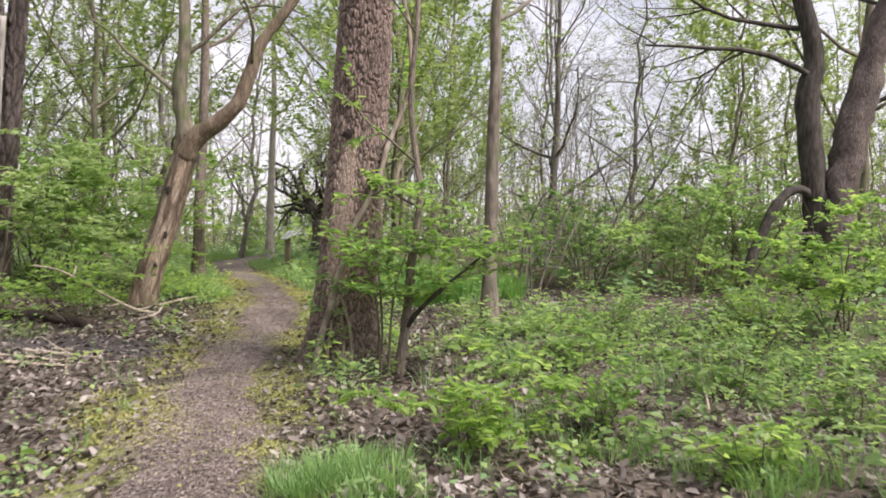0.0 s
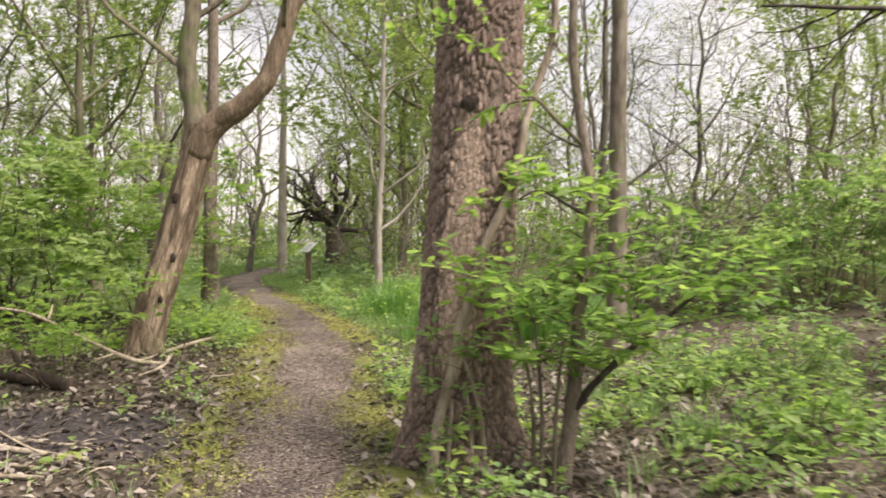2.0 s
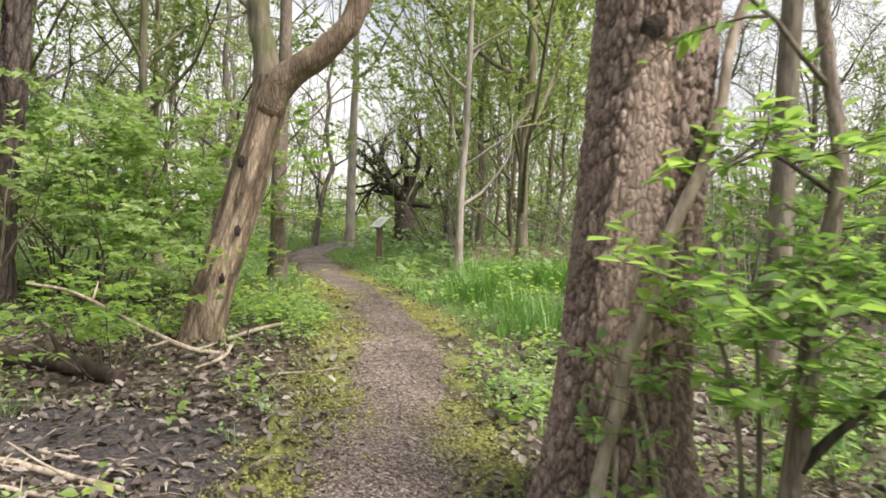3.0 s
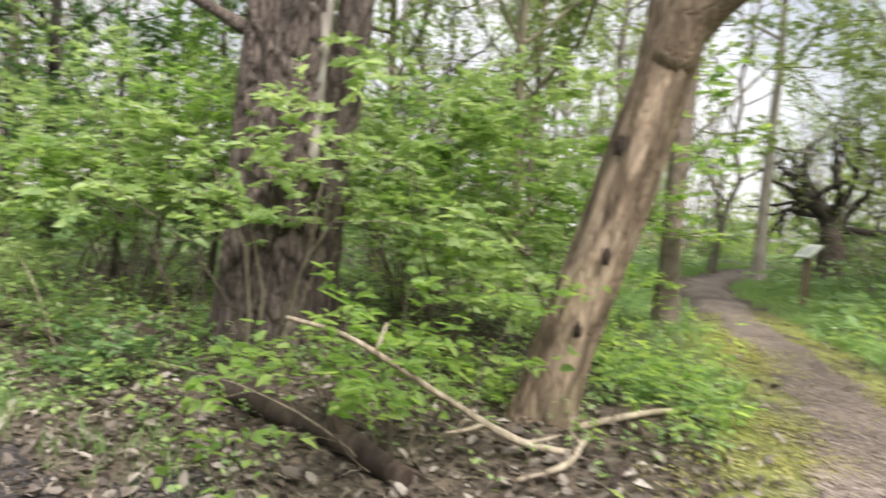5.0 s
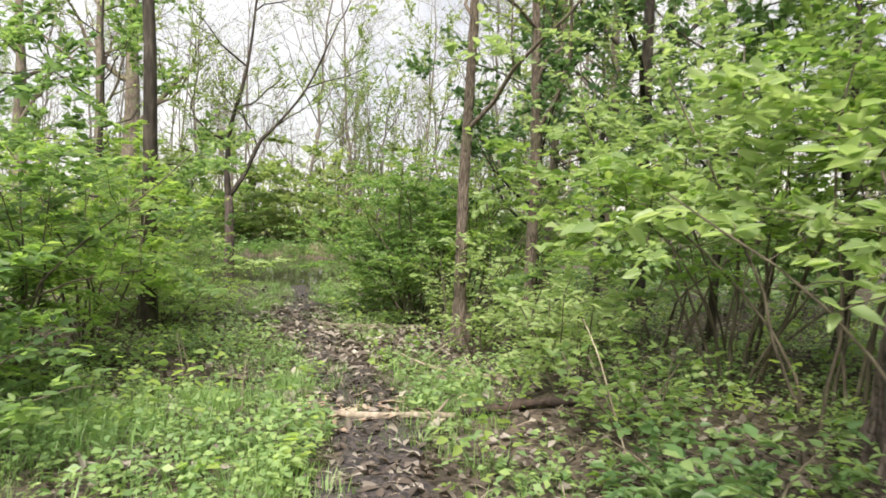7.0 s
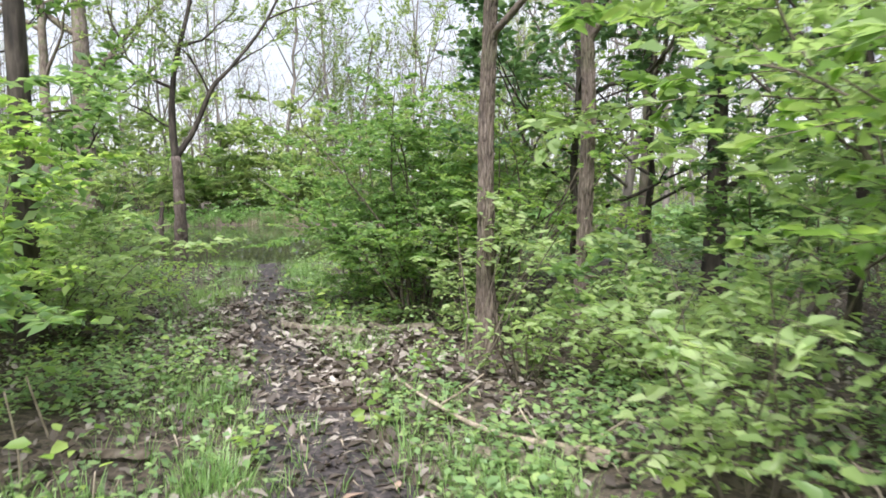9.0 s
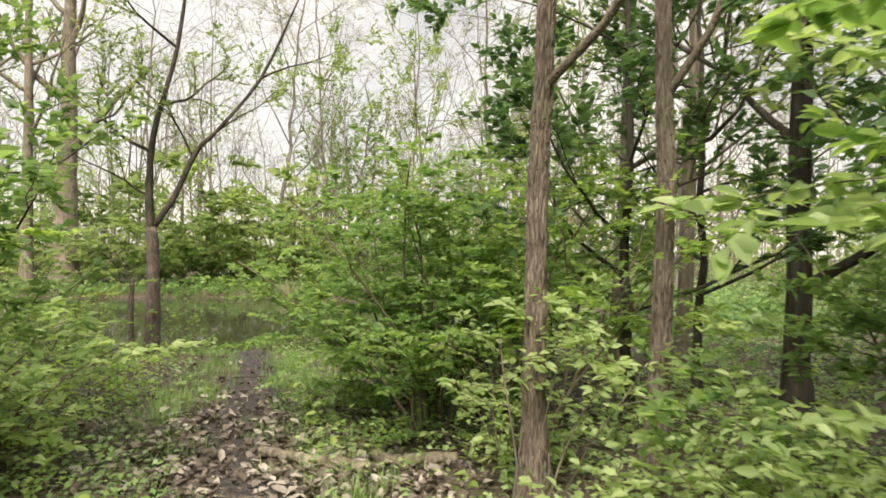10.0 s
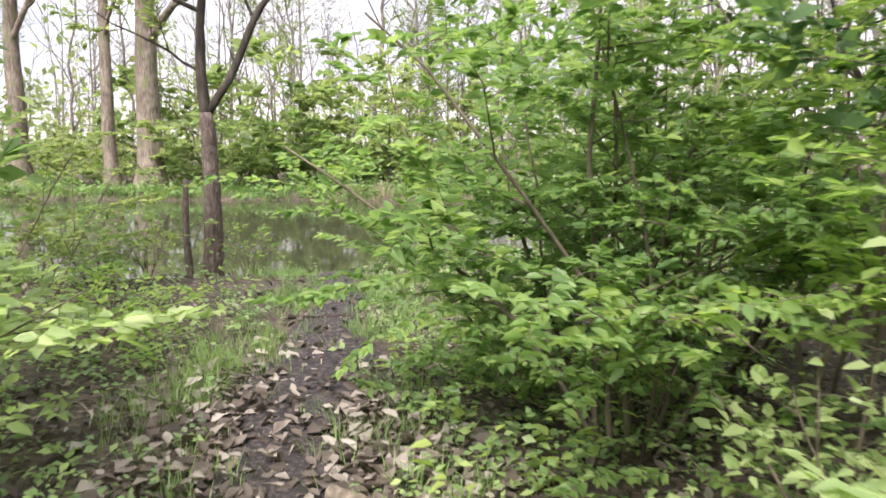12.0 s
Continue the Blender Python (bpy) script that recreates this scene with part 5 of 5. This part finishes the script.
def herbs(name, seed, plants, per, box, keep, size, height, material, label, shape="plain"):
    """Low leafy plants: a few leaves round each short stem."""
    rng = np.random.default_rng(seed)
    x, y = spread_points(rng, plants, *box, keep)
    px, py = np.repeat(x, per), np.repeat(y, per)
    h = np.repeat(height * (0.35 + rng.random(plants) ** 1.5), per)
    n = plants * per
    a = rng.random(n) * 6.283
    out_r = h * 0.35 * rng.random(n)
    z = ground_z(px, py) + h * (0.25 + 0.75 * rng.random(n))
    pos = np.stack([px + np.cos(a) * out_r, py + np.sin(a) * out_r, z], 1)
    way = np.stack([np.cos(a), np.sin(a), rng.normal(0.05, 0.3, n)], 1)
    up = rng.normal(0, 0.35, (n, 3)) + np.array((0, 0, 1.0))
    v, f = leaf_geo(pos, way, up, size * (0.5 + 0.9 * rng.random(n)), 0.62, shape)
    return tagged(new(name, quad_mesh(name, v, f, material, False)), label, "plants", kind="stuff")


def grass(name, seed, tufts, per, box, keep, length, material, label, lean=0.45, wide=0.045, radius=0.07):
    """Tufts of bent blades."""
    rng = np.random.default_rng(seed)
    x, y = spread_points(rng, tufts, *box, keep)
    n = tufts * per
    a = rng.random(n) * 6.283
    rr = radius * np.sqrt(rng.random(n))
    px, py = np.repeat(x, per) + rr * np.cos(a), np.repeat(y, per) + rr * np.sin(a)
    size = np.repeat(length * (0.5 + 0.8 * rng.random(tufts)), per) * (0.6 + 0.6 * rng.random(n))
    way = np.stack([np.cos(a) * lean * rng.random(n), np.sin(a) * lean * rng.random(n), np.ones(n)], 1)
    up = np.stack([-np.cos(a), -np.sin(a), np.full(n, 0.2)], 1) + rng.normal(0, 0.2, (n, 3))
    v, f = leaf_geo(np.stack([px, py, ground_z(px, py) - 0.01], 1), way, up, size, wide, "blade")
    return tagged(new(name, quad_mesh(name, v, f, material, False)), label, "grass", kind="stuff")


def flat_bits(name, seed, n, box, keep, size, width, material, label, category, lift=0.012, tilt=0.3, shape="plain"):
    """Dead leaves or chips that lie about at random angles."""
    rng = np.random.default_rng(seed)
    x, y = spread_points(rng, n, *box, keep)
    a = rng.random(n) * 6.283
    way = np.stack([np.cos(a), np.sin(a), rng.normal(0, tilt * 0.6, n)], 1)
    up = rng.normal(0, tilt, (n, 3)) + np.array((0, 0, 1.0))
    pos = np.stack([x, y, ground_z(x, y) + lift + lift * rng.random(n)], 1)
    v, f = leaf_geo(pos, way, up, size * (0.5 + rng.random(n)), width, shape)
    return tagged(new(name, quad_mesh(name, v, f, material, False)), label, category, kind="stuff")


WALKED = (-24, 9, -5, 21)
herbs("ground_plants", 501, 15800, 7, WALKED, herb_keep, 0.056, 0.2, LEAF_COVER, "low leafy plants covering the forest floor")
herbs("seedlings", 502, 950, 12, WALKED, lambda x, y: herb_keep(x, y) * patchy(x, y, 0.5, 4.0) * np.where(x < -5.5, 0.3, 1) * np.where((x > -0.8) & (y < 8), 0.3, 1), 0.075, 0.45, LEAF_FRESH, "knee-high seedlings with bright green leaves", "ovate")
herbs("far_plants", 503, 9000, 9, (-45, 32, 8, 50), lambda x, y: smoothstep(6, 11, line_distance(x, y, CAMERA_LINE)) * ((x > -18) | (x < -36) | (y > 13)) * smoothstep(0.7, 1.4, line_distance(x, y, MAIN_PATH)) * dry(x, y), 0.17, 0.55, LEAF_COVER, "leafy plants of the far forest floor")
herbs("bank_plants", 504, 1500, 9, (-46, -12, -10, 25), lambda x, y: (pond_depth(x, y) > 0.3) * dry(x, y) * ((x < -30) | (y < 5) | (y > 13)), 0.16, 0.5, GRASS, "green plants along the pond's bank")


def right_growth(x, y):
    return (0.12 + 0.88 * smoothstep(5.5, 9.5, y)) * (1 - 0.9 * bare_spot(x, y)) * smoothstep(-0.4, 0.8, x) * smoothstep(14, 9, y) * (0.02 + 0.98 * patchy(x, y, 2.3, 2.0) ** 4)


herbs("marsh_plants", 505, 800, 11, (-0.5, 9, 2.5, 15), right_growth, 0.085, 0.38, LEAF_GREEN, "thick leafy plants right up to the marsh", "ovate")

def moss_keep(x, y):
    """Turf that lines the path and creeps onto it."""
    m, _ = paths(x, y)
    left = np.exp(-((m - 0.5) / np.where(x < np.interp(y, [4, 8, 12, 20], [-1.3, -2.2, -2.7, -5]), 0.38, 0.24)) ** 2)
    return left * (0.03 + 0.97 * patchy(x, y, 1.6, 5.0) ** 2) * smoothstep(20, 14, y)


flat_bits("path_moss", 511, 30000, (-5, 1, 2, 20), moss_keep, 0.022, 0.8, MOSS, "mossy yellow-green turf at the path's edges", "moss", 0.022, 0.35)
grass("moss_grass", 518, 6500, 9, (-5, 1, 2, 20), moss_keep, 0.055, MOSS, "short yellow-green grass at the path's edges", 1.0, 0.09, 0.06)
grass("verge_grass", 512, 6500, 12, (-12, 2, 2, 36), lambda x, y: np.exp(-(np.maximum(paths(x, y)[0] - 1.1, 0) / (0.3 + 0.11 * np.clip(y - 10, 0, 18))) ** 2) * smoothstep(0.5, 0.9, paths(x, y)[0]) * (0.04 + 0.96 * smoothstep(11, 16, y)) * (0.3 + 0.7 * patchy(x, y, 0.8, 6.0)), 0.17, GRASS, "soft green grass beside the path")
grass("tall_grass", 513, 1250, 16, (-2.4, 1.4, 12.2, 18), lambda x, y: smoothstep(0.9, 1.4, paths(x, y)[0]) * patchy(x, y, 1.2, 2.5) ** 3, 0.4, TALL_GRASS, "tall lush green grass", 0.5, 0.03)
grass("dry_reeds", 514, 1300, 12, (-2.2, 9, 15.5, 26), lambda x, y: smoothstep(2.4, 3.6, paths(x, y)[0]) * patchy(x, y, 0.6, 1.5), 0.6, REED, "dry tan reeds of the marsh", 0.45, 0.02, 0.12)
grass("trail_grass", 515, 1900, 12, (-22, -5, 6.5, 12), lambda x, y: np.exp(-((paths(x, y)[1] - 0.58) / 0.34) ** 2) * patchy(x, y, 1.4, 7.0) * (1 - 0.7 * bare_spot(x, y)), 0.14, GRASS, "grass tufts beside the muddy trail", 0.6, 0.035)
grass("bank_grass", 516, 3000, 12, (-42, -19, -4, 22), lambda x, y: (pond_depth(x, y) > 0.5) * dry(x, y) * np.where(x < -30, 1, np.where((y > 7.6) & (y < 10.6), 0, np.where((y > 6) & (y < 12.5), 0.05, 0.4))), 0.22, GRASS, "green grass round the pond", 0.4, 0.06, 0.15)
grass("bank_reeds", 520, 60, 20, (-38.6, -37.6, 9.0, 12.4), lambda x, y: 0.3 + 0.7 * patchy(x, y, 1.6, 1.0), 0.34, REED, "dry tan reeds on the pond's far bank", 0.5, 0.03, 0.16)
grass("marsh_grass", 519, 420, 16, (-0.2, 6.5, 3.6, 12), lambda x, y: patchy(x, y, 1.7, 3.3) ** 3 * (1 - 0.8 * bare_spot(x, y)), 0.24, GRASS, "bright green grass tufts among the marsh plants", 0.6, 0.035, 0.1)
grass("trail_turf", 527, 700, 14, (-11.5, -5.5, 6.6, 9.0), lambda x, y: smoothstep(0.35, 0.7, paths(x, y)[1]) * (0.1 + 0.9 * patchy(x, y, 1.1, 4.0)) * (1 - 0.9 * bare_spot(x, y)), 0.19, GRASS, "rough grass on the open side of the muddy trail", 0.7, 0.03, 0.1)
grass("near_tuft", 517, 60, 45, (-0.9, -0.1, 3.9, 4.9), lambda x, y: np.exp(-((x + 0.6) ** 2 + (y - 4.4) ** 2) / 0.12), 0.17, GRASS, "bright green grass tuft by the path", 0.7, 0.04, 0.1)


def litter_keep(x, y):
    m, s = paths(x, y)
    return (smoothstep(0.25, 0.6, m) * (0.22 + np.where(x > -0.6, 0.4, 0.0) + 0.5 * patchy(x, y, 1.2, 8.0) + 0.9 * bare_spot(x, y)) + 0.13 * np.exp(-(s / 0.5) ** 2)) * (1 - 0.8 * np.exp(-((((x + 4.1) / 1.15) ** 2 + ((y - 9.05) / 0.75) ** 2) ** 2))) * np.clip(1.2 - line_distance(x, y, CAMERA_LINE) / 9, 0.05, 1) * dry(x, y)


flat_bits("leaf_litter", 521, 50000, (-24, 8, -6, 20), lambda x, y: litter_keep(x, y) * smoothstep(-6, 2.5, y), 0.068, 0.55, LITTER, "curled tan and brown dead leaves on the soil", "leaves", 0.014, 0.6, "curled")
def loose_leaves():
    """Single dead leaves where the walk passes nearest."""
    rng = np.random.default_rng(530)
    parent = bpy.data.objects["leaf_litter"]
    kinds = [quad_mesh("dead_leaf", *leaf_geo(np.zeros((1, 3)), np.array(((1.0, 0, 0),)), np.array(((0, 0, 1.0),)), np.ones(1), w, "curled"), LITTER, False) for w in (0.5, 0.62, 0.78)]
    spots = [(-6.2, -3.4, 8.1, 10.6, 110), (-17, -13.2, 8.5, 10.5, 120), (-0.9, 1.0, 4.4, 7.2, 60)]
    for x0, x1, y0, y1, count in spots:
        for k in range(count):
            x, y = x0 + (x1 - x0) * rng.random(), y0 + (y1 - y0) * rng.random()
            m = pose(x, y, float(ground_z(x, y)) + 0.03, *(rng.normal(0, 14, 2)), 360 * rng.random()) @ Matrix.Scale(0.07 + 0.06 * rng.random(), 4)
            part("dead_leaf", kinds[k % 3], parent).matrix_basis = m


loose_leaves()
flat_bits("twig_litter", 522, 5000, (-23, 4, 2, 16), litter_keep, 0.2, 0.045, DEAD_WOOD, "broken twigs lying among the leaves", "twigs", 0.015, 0.1)
flat_bits("mud_splinters", 526, 60, (-5.2, -3.4, 7.6, 8.9), lambda x, y: 0.3 + 0.7 * patchy(x, y, 2.5, 3.0), 0.2, 0.1, DEAD_WOOD, "pale wood splinters on dark mud", "wood", 0.02, 0.12)
flat_bits("pale_litter", 528, 1900, (-17.5, -12.8, 7.9, 10.6), lambda x, y: bare_spot(x, y) * smoothstep(0.1, 0.4, paths(x, y)[1]), 0.085, 0.6, LITTER, "broad pale dead leaves beside the muddy trail", "leaves", 0.022, 0.35, "curled")
flat_bits("bark_flakes", 524, 90, (-11.2, -9.6, 8.9, 10.3), lambda x, y: np.exp(-(((x + 10.25) / 0.5) ** 2 + ((y - 9.45) / 0.45) ** 2)), 0.15, 0.3, FLAKE, "pinkish tan flakes of bark and split wood on the trail", "bark", 0.02, 0.16)
flat_bits("trail_chips", 525, 700, (-13.5, -8.5, 8.2, 10.4), lambda x, y: np.exp(-(paths(x, y)[1] / 0.45) ** 2), 0.1, 0.28, LITTER, "pale wood splinters and leaves on the muddy trail", "chips", 0.02, 0.2)
flat_bits("wood_chips", 523, 46000, (-4, 0.3, 2, 17), lambda x, y: np.exp(-(paths(x, y)[0] / 0.46) ** 4) * (0.25 + 0.75 * patchy(x, y, 1.9, 9.0)) * smoothstep(17, 9, y), 0.024, 0.45, CHIP, "pinkish brown wood chips on the path", "chips", 0.024, 0.22)


# ---- logs, branches and the sign ----
def fallen(name, pts, r0, r1, material, label, category, twigs=0, seed=0, sides=10):
    """A log or stick that lies along a line, with stubs of broken twigs."""
    x, y, _ = pts[0]
    t = tagged(new(name), label, category)
    t.location = pts[0]
    local = [tuple(q[k] - pts[0][k] for k in range(3)) for q in pts]
    me, line = limb_mesh(local, r0, r1, material, "wood", 26, sides, 0.18 if r0 > 0.04 else 0.1, seed)
    part("wood", me, t)
    rng = np.random.default_rng(seed + 900)
    for k in range(twigs):
        i = int(4 + rng.random() * 20)
        d = unit(rng.normal(0, 1, 3) + np.array((0, 0, 0.4)))
        length = 0.12 + 0.3 * rng.random()
        part("twig", limb_mesh([line[i], line[i] + d * length * 0.5, line[i] + d * length + np.array((0, 0, 0.02))], r1 * 0.6, r1 * 0.25, material, "twig", 6, 5)[0], t)
    return t


def lying(*pts, up=0.0):
    return [(x, y, float(ground_z(x, y)) + up) for x, y in pts]


fallen("rotten_log", lying((-6.65, 10.75), (-6.05, 10.7), (-5.5, 10.6), (-4.85, 10.48), up=0.07), 0.09, 0.065, ROTTEN, "dark rotten log lying among dead leaves", "log", 3, 1, 16)
fallen("fallen_branch", [(-5.5, 10.15, 1.02), (-5.2, 10.35, 0.93), (-4.85, 10.75, 0.62), (-4.5, 11.1, 0.36), (-4.2, 11.45, 0.26)], 0.012, 0.026, DEAD_WOOD, "pale fallen branch propped on the undergrowth", "branch", 3, 2, 8)
fallen("stick", lying((-4.35, 11.6), (-4.05, 12.0), (-3.8, 12.3), up=0.04), 0.025, 0.014, DEAD_WOOD, "pale fallen stick beside the path", "stick", 2, 3, 7)
fallen("stick", lying((-4.25, 11.5), (-4.2, 11.1), (-4.35, 10.8), up=0.05), 0.022, 0.012, DEAD_WOOD, "pale forked stick on dead leaves", "stick", 2, 4, 7)
fallen("stick", lying((-3.95, 11.45), (-3.85, 10.9), (-3.55, 10.45), up=0.03), 0.02, 0.012, ROTTEN, "dark thin stick on dead leaves", "stick", 1, 5, 7)
fallen("stick", lying((-3.55, 10.75), (-3.3, 10.8), (-2.98, 10.97), up=0.03), 0.014, 0.01, DEAD_WOOD, "thin pale stick at the path's edge", "stick", 0, 6, 6)
fallen("stick", lying((-4.75, 8.6), (-4.3, 8.45), (-3.7, 8.25), up=0.03), 0.03, 0.018, DEAD_WOOD, "pale weathered stick on dark mud", "stick", 2, 7, 7)
fallen("stick", lying((-4.6, 7.95), (-4.2, 7.98), (-3.85, 7.95), up=0.03), 0.024, 0.014, DEAD_WOOD, "pale weathered stick on dark mud", "stick", 1, 8, 7)
fallen("stick", lying((-10.16, 9.1), (-10.1, 9.28), (-10.02, 9.45), (-9.98, 9.68), (-9.86, 9.98), up=0.04), 0.036, 0.024, VINE_BARK, "pale broken branch across the trail", "stick", 3, 9, 8)
fallen("rotten_log", lying((-9.85, 10.02), (-9.76, 10.4), (-9.62, 10.85), up=0.05), 0.042, 0.035, ROTTEN, "reddish rotten log beside the trail", "log", 1, 10, 9)
fallen("stick", lying((-12.4, 9.2), (-12.38, 9.6), (-12.3, 9.95), up=0.035), 0.018, 0.012, ROTTEN, "dark stick across the trail", "stick", 1, 11, 7)
fallen("fallen_log", lying((-15.35, 9.4), (-15.05, 9.72), (-14.6, 10.15), up=0.05), 0.04, 0.05, LOG_WOOD, "grey weathered log beside the trail", "log", 2, 12, 10)
fallen("fallen_log", lying((-14.9, 10.2), (-14.85, 10.5), (-14.8, 10.85), up=0.05), 0.05, 0.045, LOG_WOOD, "short grey weathered log", "log", 0, 13, 10)
fallen("stick", lying((-18.95, 9.0), (-18.9, 9.25), (-18.95, 9.55), up=0.03), 0.02, 0.014, ROTTEN, "dark stick across the trail's end", "stick", 0, 14, 6)
fallen("stick", lying((2.2, 6.15), (2.5, 7.2), (2.75, 8.5), up=0.1), 0.014, 0.008, DEAD_WOOD, "long pale stick among leafy plants", "stick", 2, 15, 6)
fallen("stick", lying((-12.9, 10.1), (-12.2, 10.2), (-11.4, 10.35), (-10.7, 10.75), up=0.06), 0.012, 0.018, DEAD_WOOD, "long pale stick slanting through the plants", "stick", 3, 21, 7)
fallen("stick", lying((-4.9, 8.3), (-4.4, 8.2), (-3.95, 8.1), up=0.03), 0.02, 0.012, DEAD_WOOD, "pale broken stick on dark mud", "stick", 1, 22, 7)
fallen("stick", lying((-4.5, 8.75), (-4.1, 8.6), (-3.8, 8.58), up=0.03), 0.016, 0.01, DEAD_WOOD, "thin pale stick on dark mud", "stick", 0, 23, 6)
fallen("stick", lying((-11.3, 11.2), (-10.7, 11.3), (-10.1, 11.55), up=0.05), 0.014, 0.01, DEAD_WOOD, "pale stick under the low bushes", "stick", 1, 24, 6)
fallen("dead_stem", [(-8.62, 10.75, 0.1), (-8.72, 10.65, 0.5), (-8.85, 10.6, 0.8), (-9.1, 10.6, 1.0)], 0.008, 0.003, DEAD_WOOD, "thin pale dead stem arching over the plants", "stem", 1, 16, 6)
fallen("dead_stem", [(-12.25, 7.95, 0.05), (-12.22, 7.9, 0.25), (-12.2, 7.85, 0.45)], 0.01, 0.006, DEAD_WOOD, "short upright dead stem", "stem", 0, 18, 6)
fallen("dead_stem", [(-10.55, 8.49, 0.05), (-10.55, 8.48, 0.25), (-10.53, 8.5, 0.48)], 0.007, 0.004, DEAD_WOOD, "short upright dead stem", "stem", 0, 19, 6)
fallen("dead_stem", [(-11.65, 7.95, 0.05), (-11.68, 7.93, 0.25), (-11.7, 7.88, 0.5)], 0.008, 0.005, DEAD_WOOD, "short upright dead stem", "stem", 0, 20, 6)


def bark_slab(x, y, turn, length, wide):
    """A curved, ragged slab of shed bark."""
    t = tagged(root("bark_slab", x, y), "pale slab of shed bark lying on dead leaves", "bark")
    bm = bmesh.new()
    n, m = 14, 8
    grid = [[None] * m for _ in range(n)]
    for i in range(n):
        for j in range(m):
            u, w = i / (n - 1) - 0.5, j / (m - 1) - 0.5
            edge = 1 + 0.35 * noise.noise(Vector((u * 5, 3 * (w > 0), turn)))
            grid[i][j] = bm.verts.new((u * length * (1 + 0.15 * noise.noise(Vector((w * 6, turn, 0)))), w * wide * edge, 0.035 + 0.03 * (0.25 - w * w) * 4 + 0.008 * noise.noise(Vector((u * 9, w * 9, turn)))))
    for i in range(n - 1):
        for j in range(m - 1):
            bm.faces.new((grid[i][j], grid[i + 1][j], grid[i + 1][j + 1], grid[i][j + 1]))
    bmesh.ops.solidify(bm, geom=bm.faces[:], thickness=0.012)
    me = bpy.data.meshes.new("slab")
    bm.to_mesh(me)
    bm.free()
    me.materials.append(VINE_BARK)
    part("slab", me, t).matrix_basis = pose(0, 0, 0, 4, 3, turn)


bark_slab(-11.1, 10.3, 62, 0.34, 0.13)
bark_slab(-10.85, 10.62, 40, 0.24, 0.1)
bark_slab(-11.9, 8.35, 80, 0.36, 0.09)


def box_mesh(name, size, material, bevel=0.006):
    bm = bmesh.new()
    bmesh.ops.create_cube(bm, size=1)
    for q in bm.verts:
        q.co = Vector((q.co.x * size[0], q.co.y * size[1], q.co.z * size[2]))
    bmesh.ops.bevel(bm, geom=bm.edges[:], offset=bevel, segments=2, affect="EDGES")
    me = bpy.data.meshes.new(name)
    bm.to_mesh(me)
    bm.free()
    me.materials.append(material)
    return me


def trail_sign(x, y):
    t = tagged(root("trail_sign", x, y), "low trail sign with a tilted white panel on a wooden post", "sign")
    post = part("post", box_mesh("post", (0.13, 0.13, 0.92), BARK_TAN), t)
    post.location = (0, 0, 0.42)
    panel = part("panel", box_mesh("panel", (0.44, 0.34, 0.03), PANEL), t, "tilted white panel")
    panel.matrix_basis = pose(0, -0.02, 0.95, 42, 0, -52)
    frame_board = part("backing", box_mesh("backing", (0.3, 0.24, 0.03), BARK_TAN), t)
    frame_board.matrix_basis = pose(0.012, 0.003, 0.918, 42, 0, -52)
    for k in range(5):
        bar = part("print_bar", box_mesh("print_bar", (0.28 if k else 0.18, 0.014, 0.004), PRINT, 0.001), panel)
        bar.location = (0, 0.09 - 0.045 * k, 0.0172)


trail_sign(-4.35, 21.2)
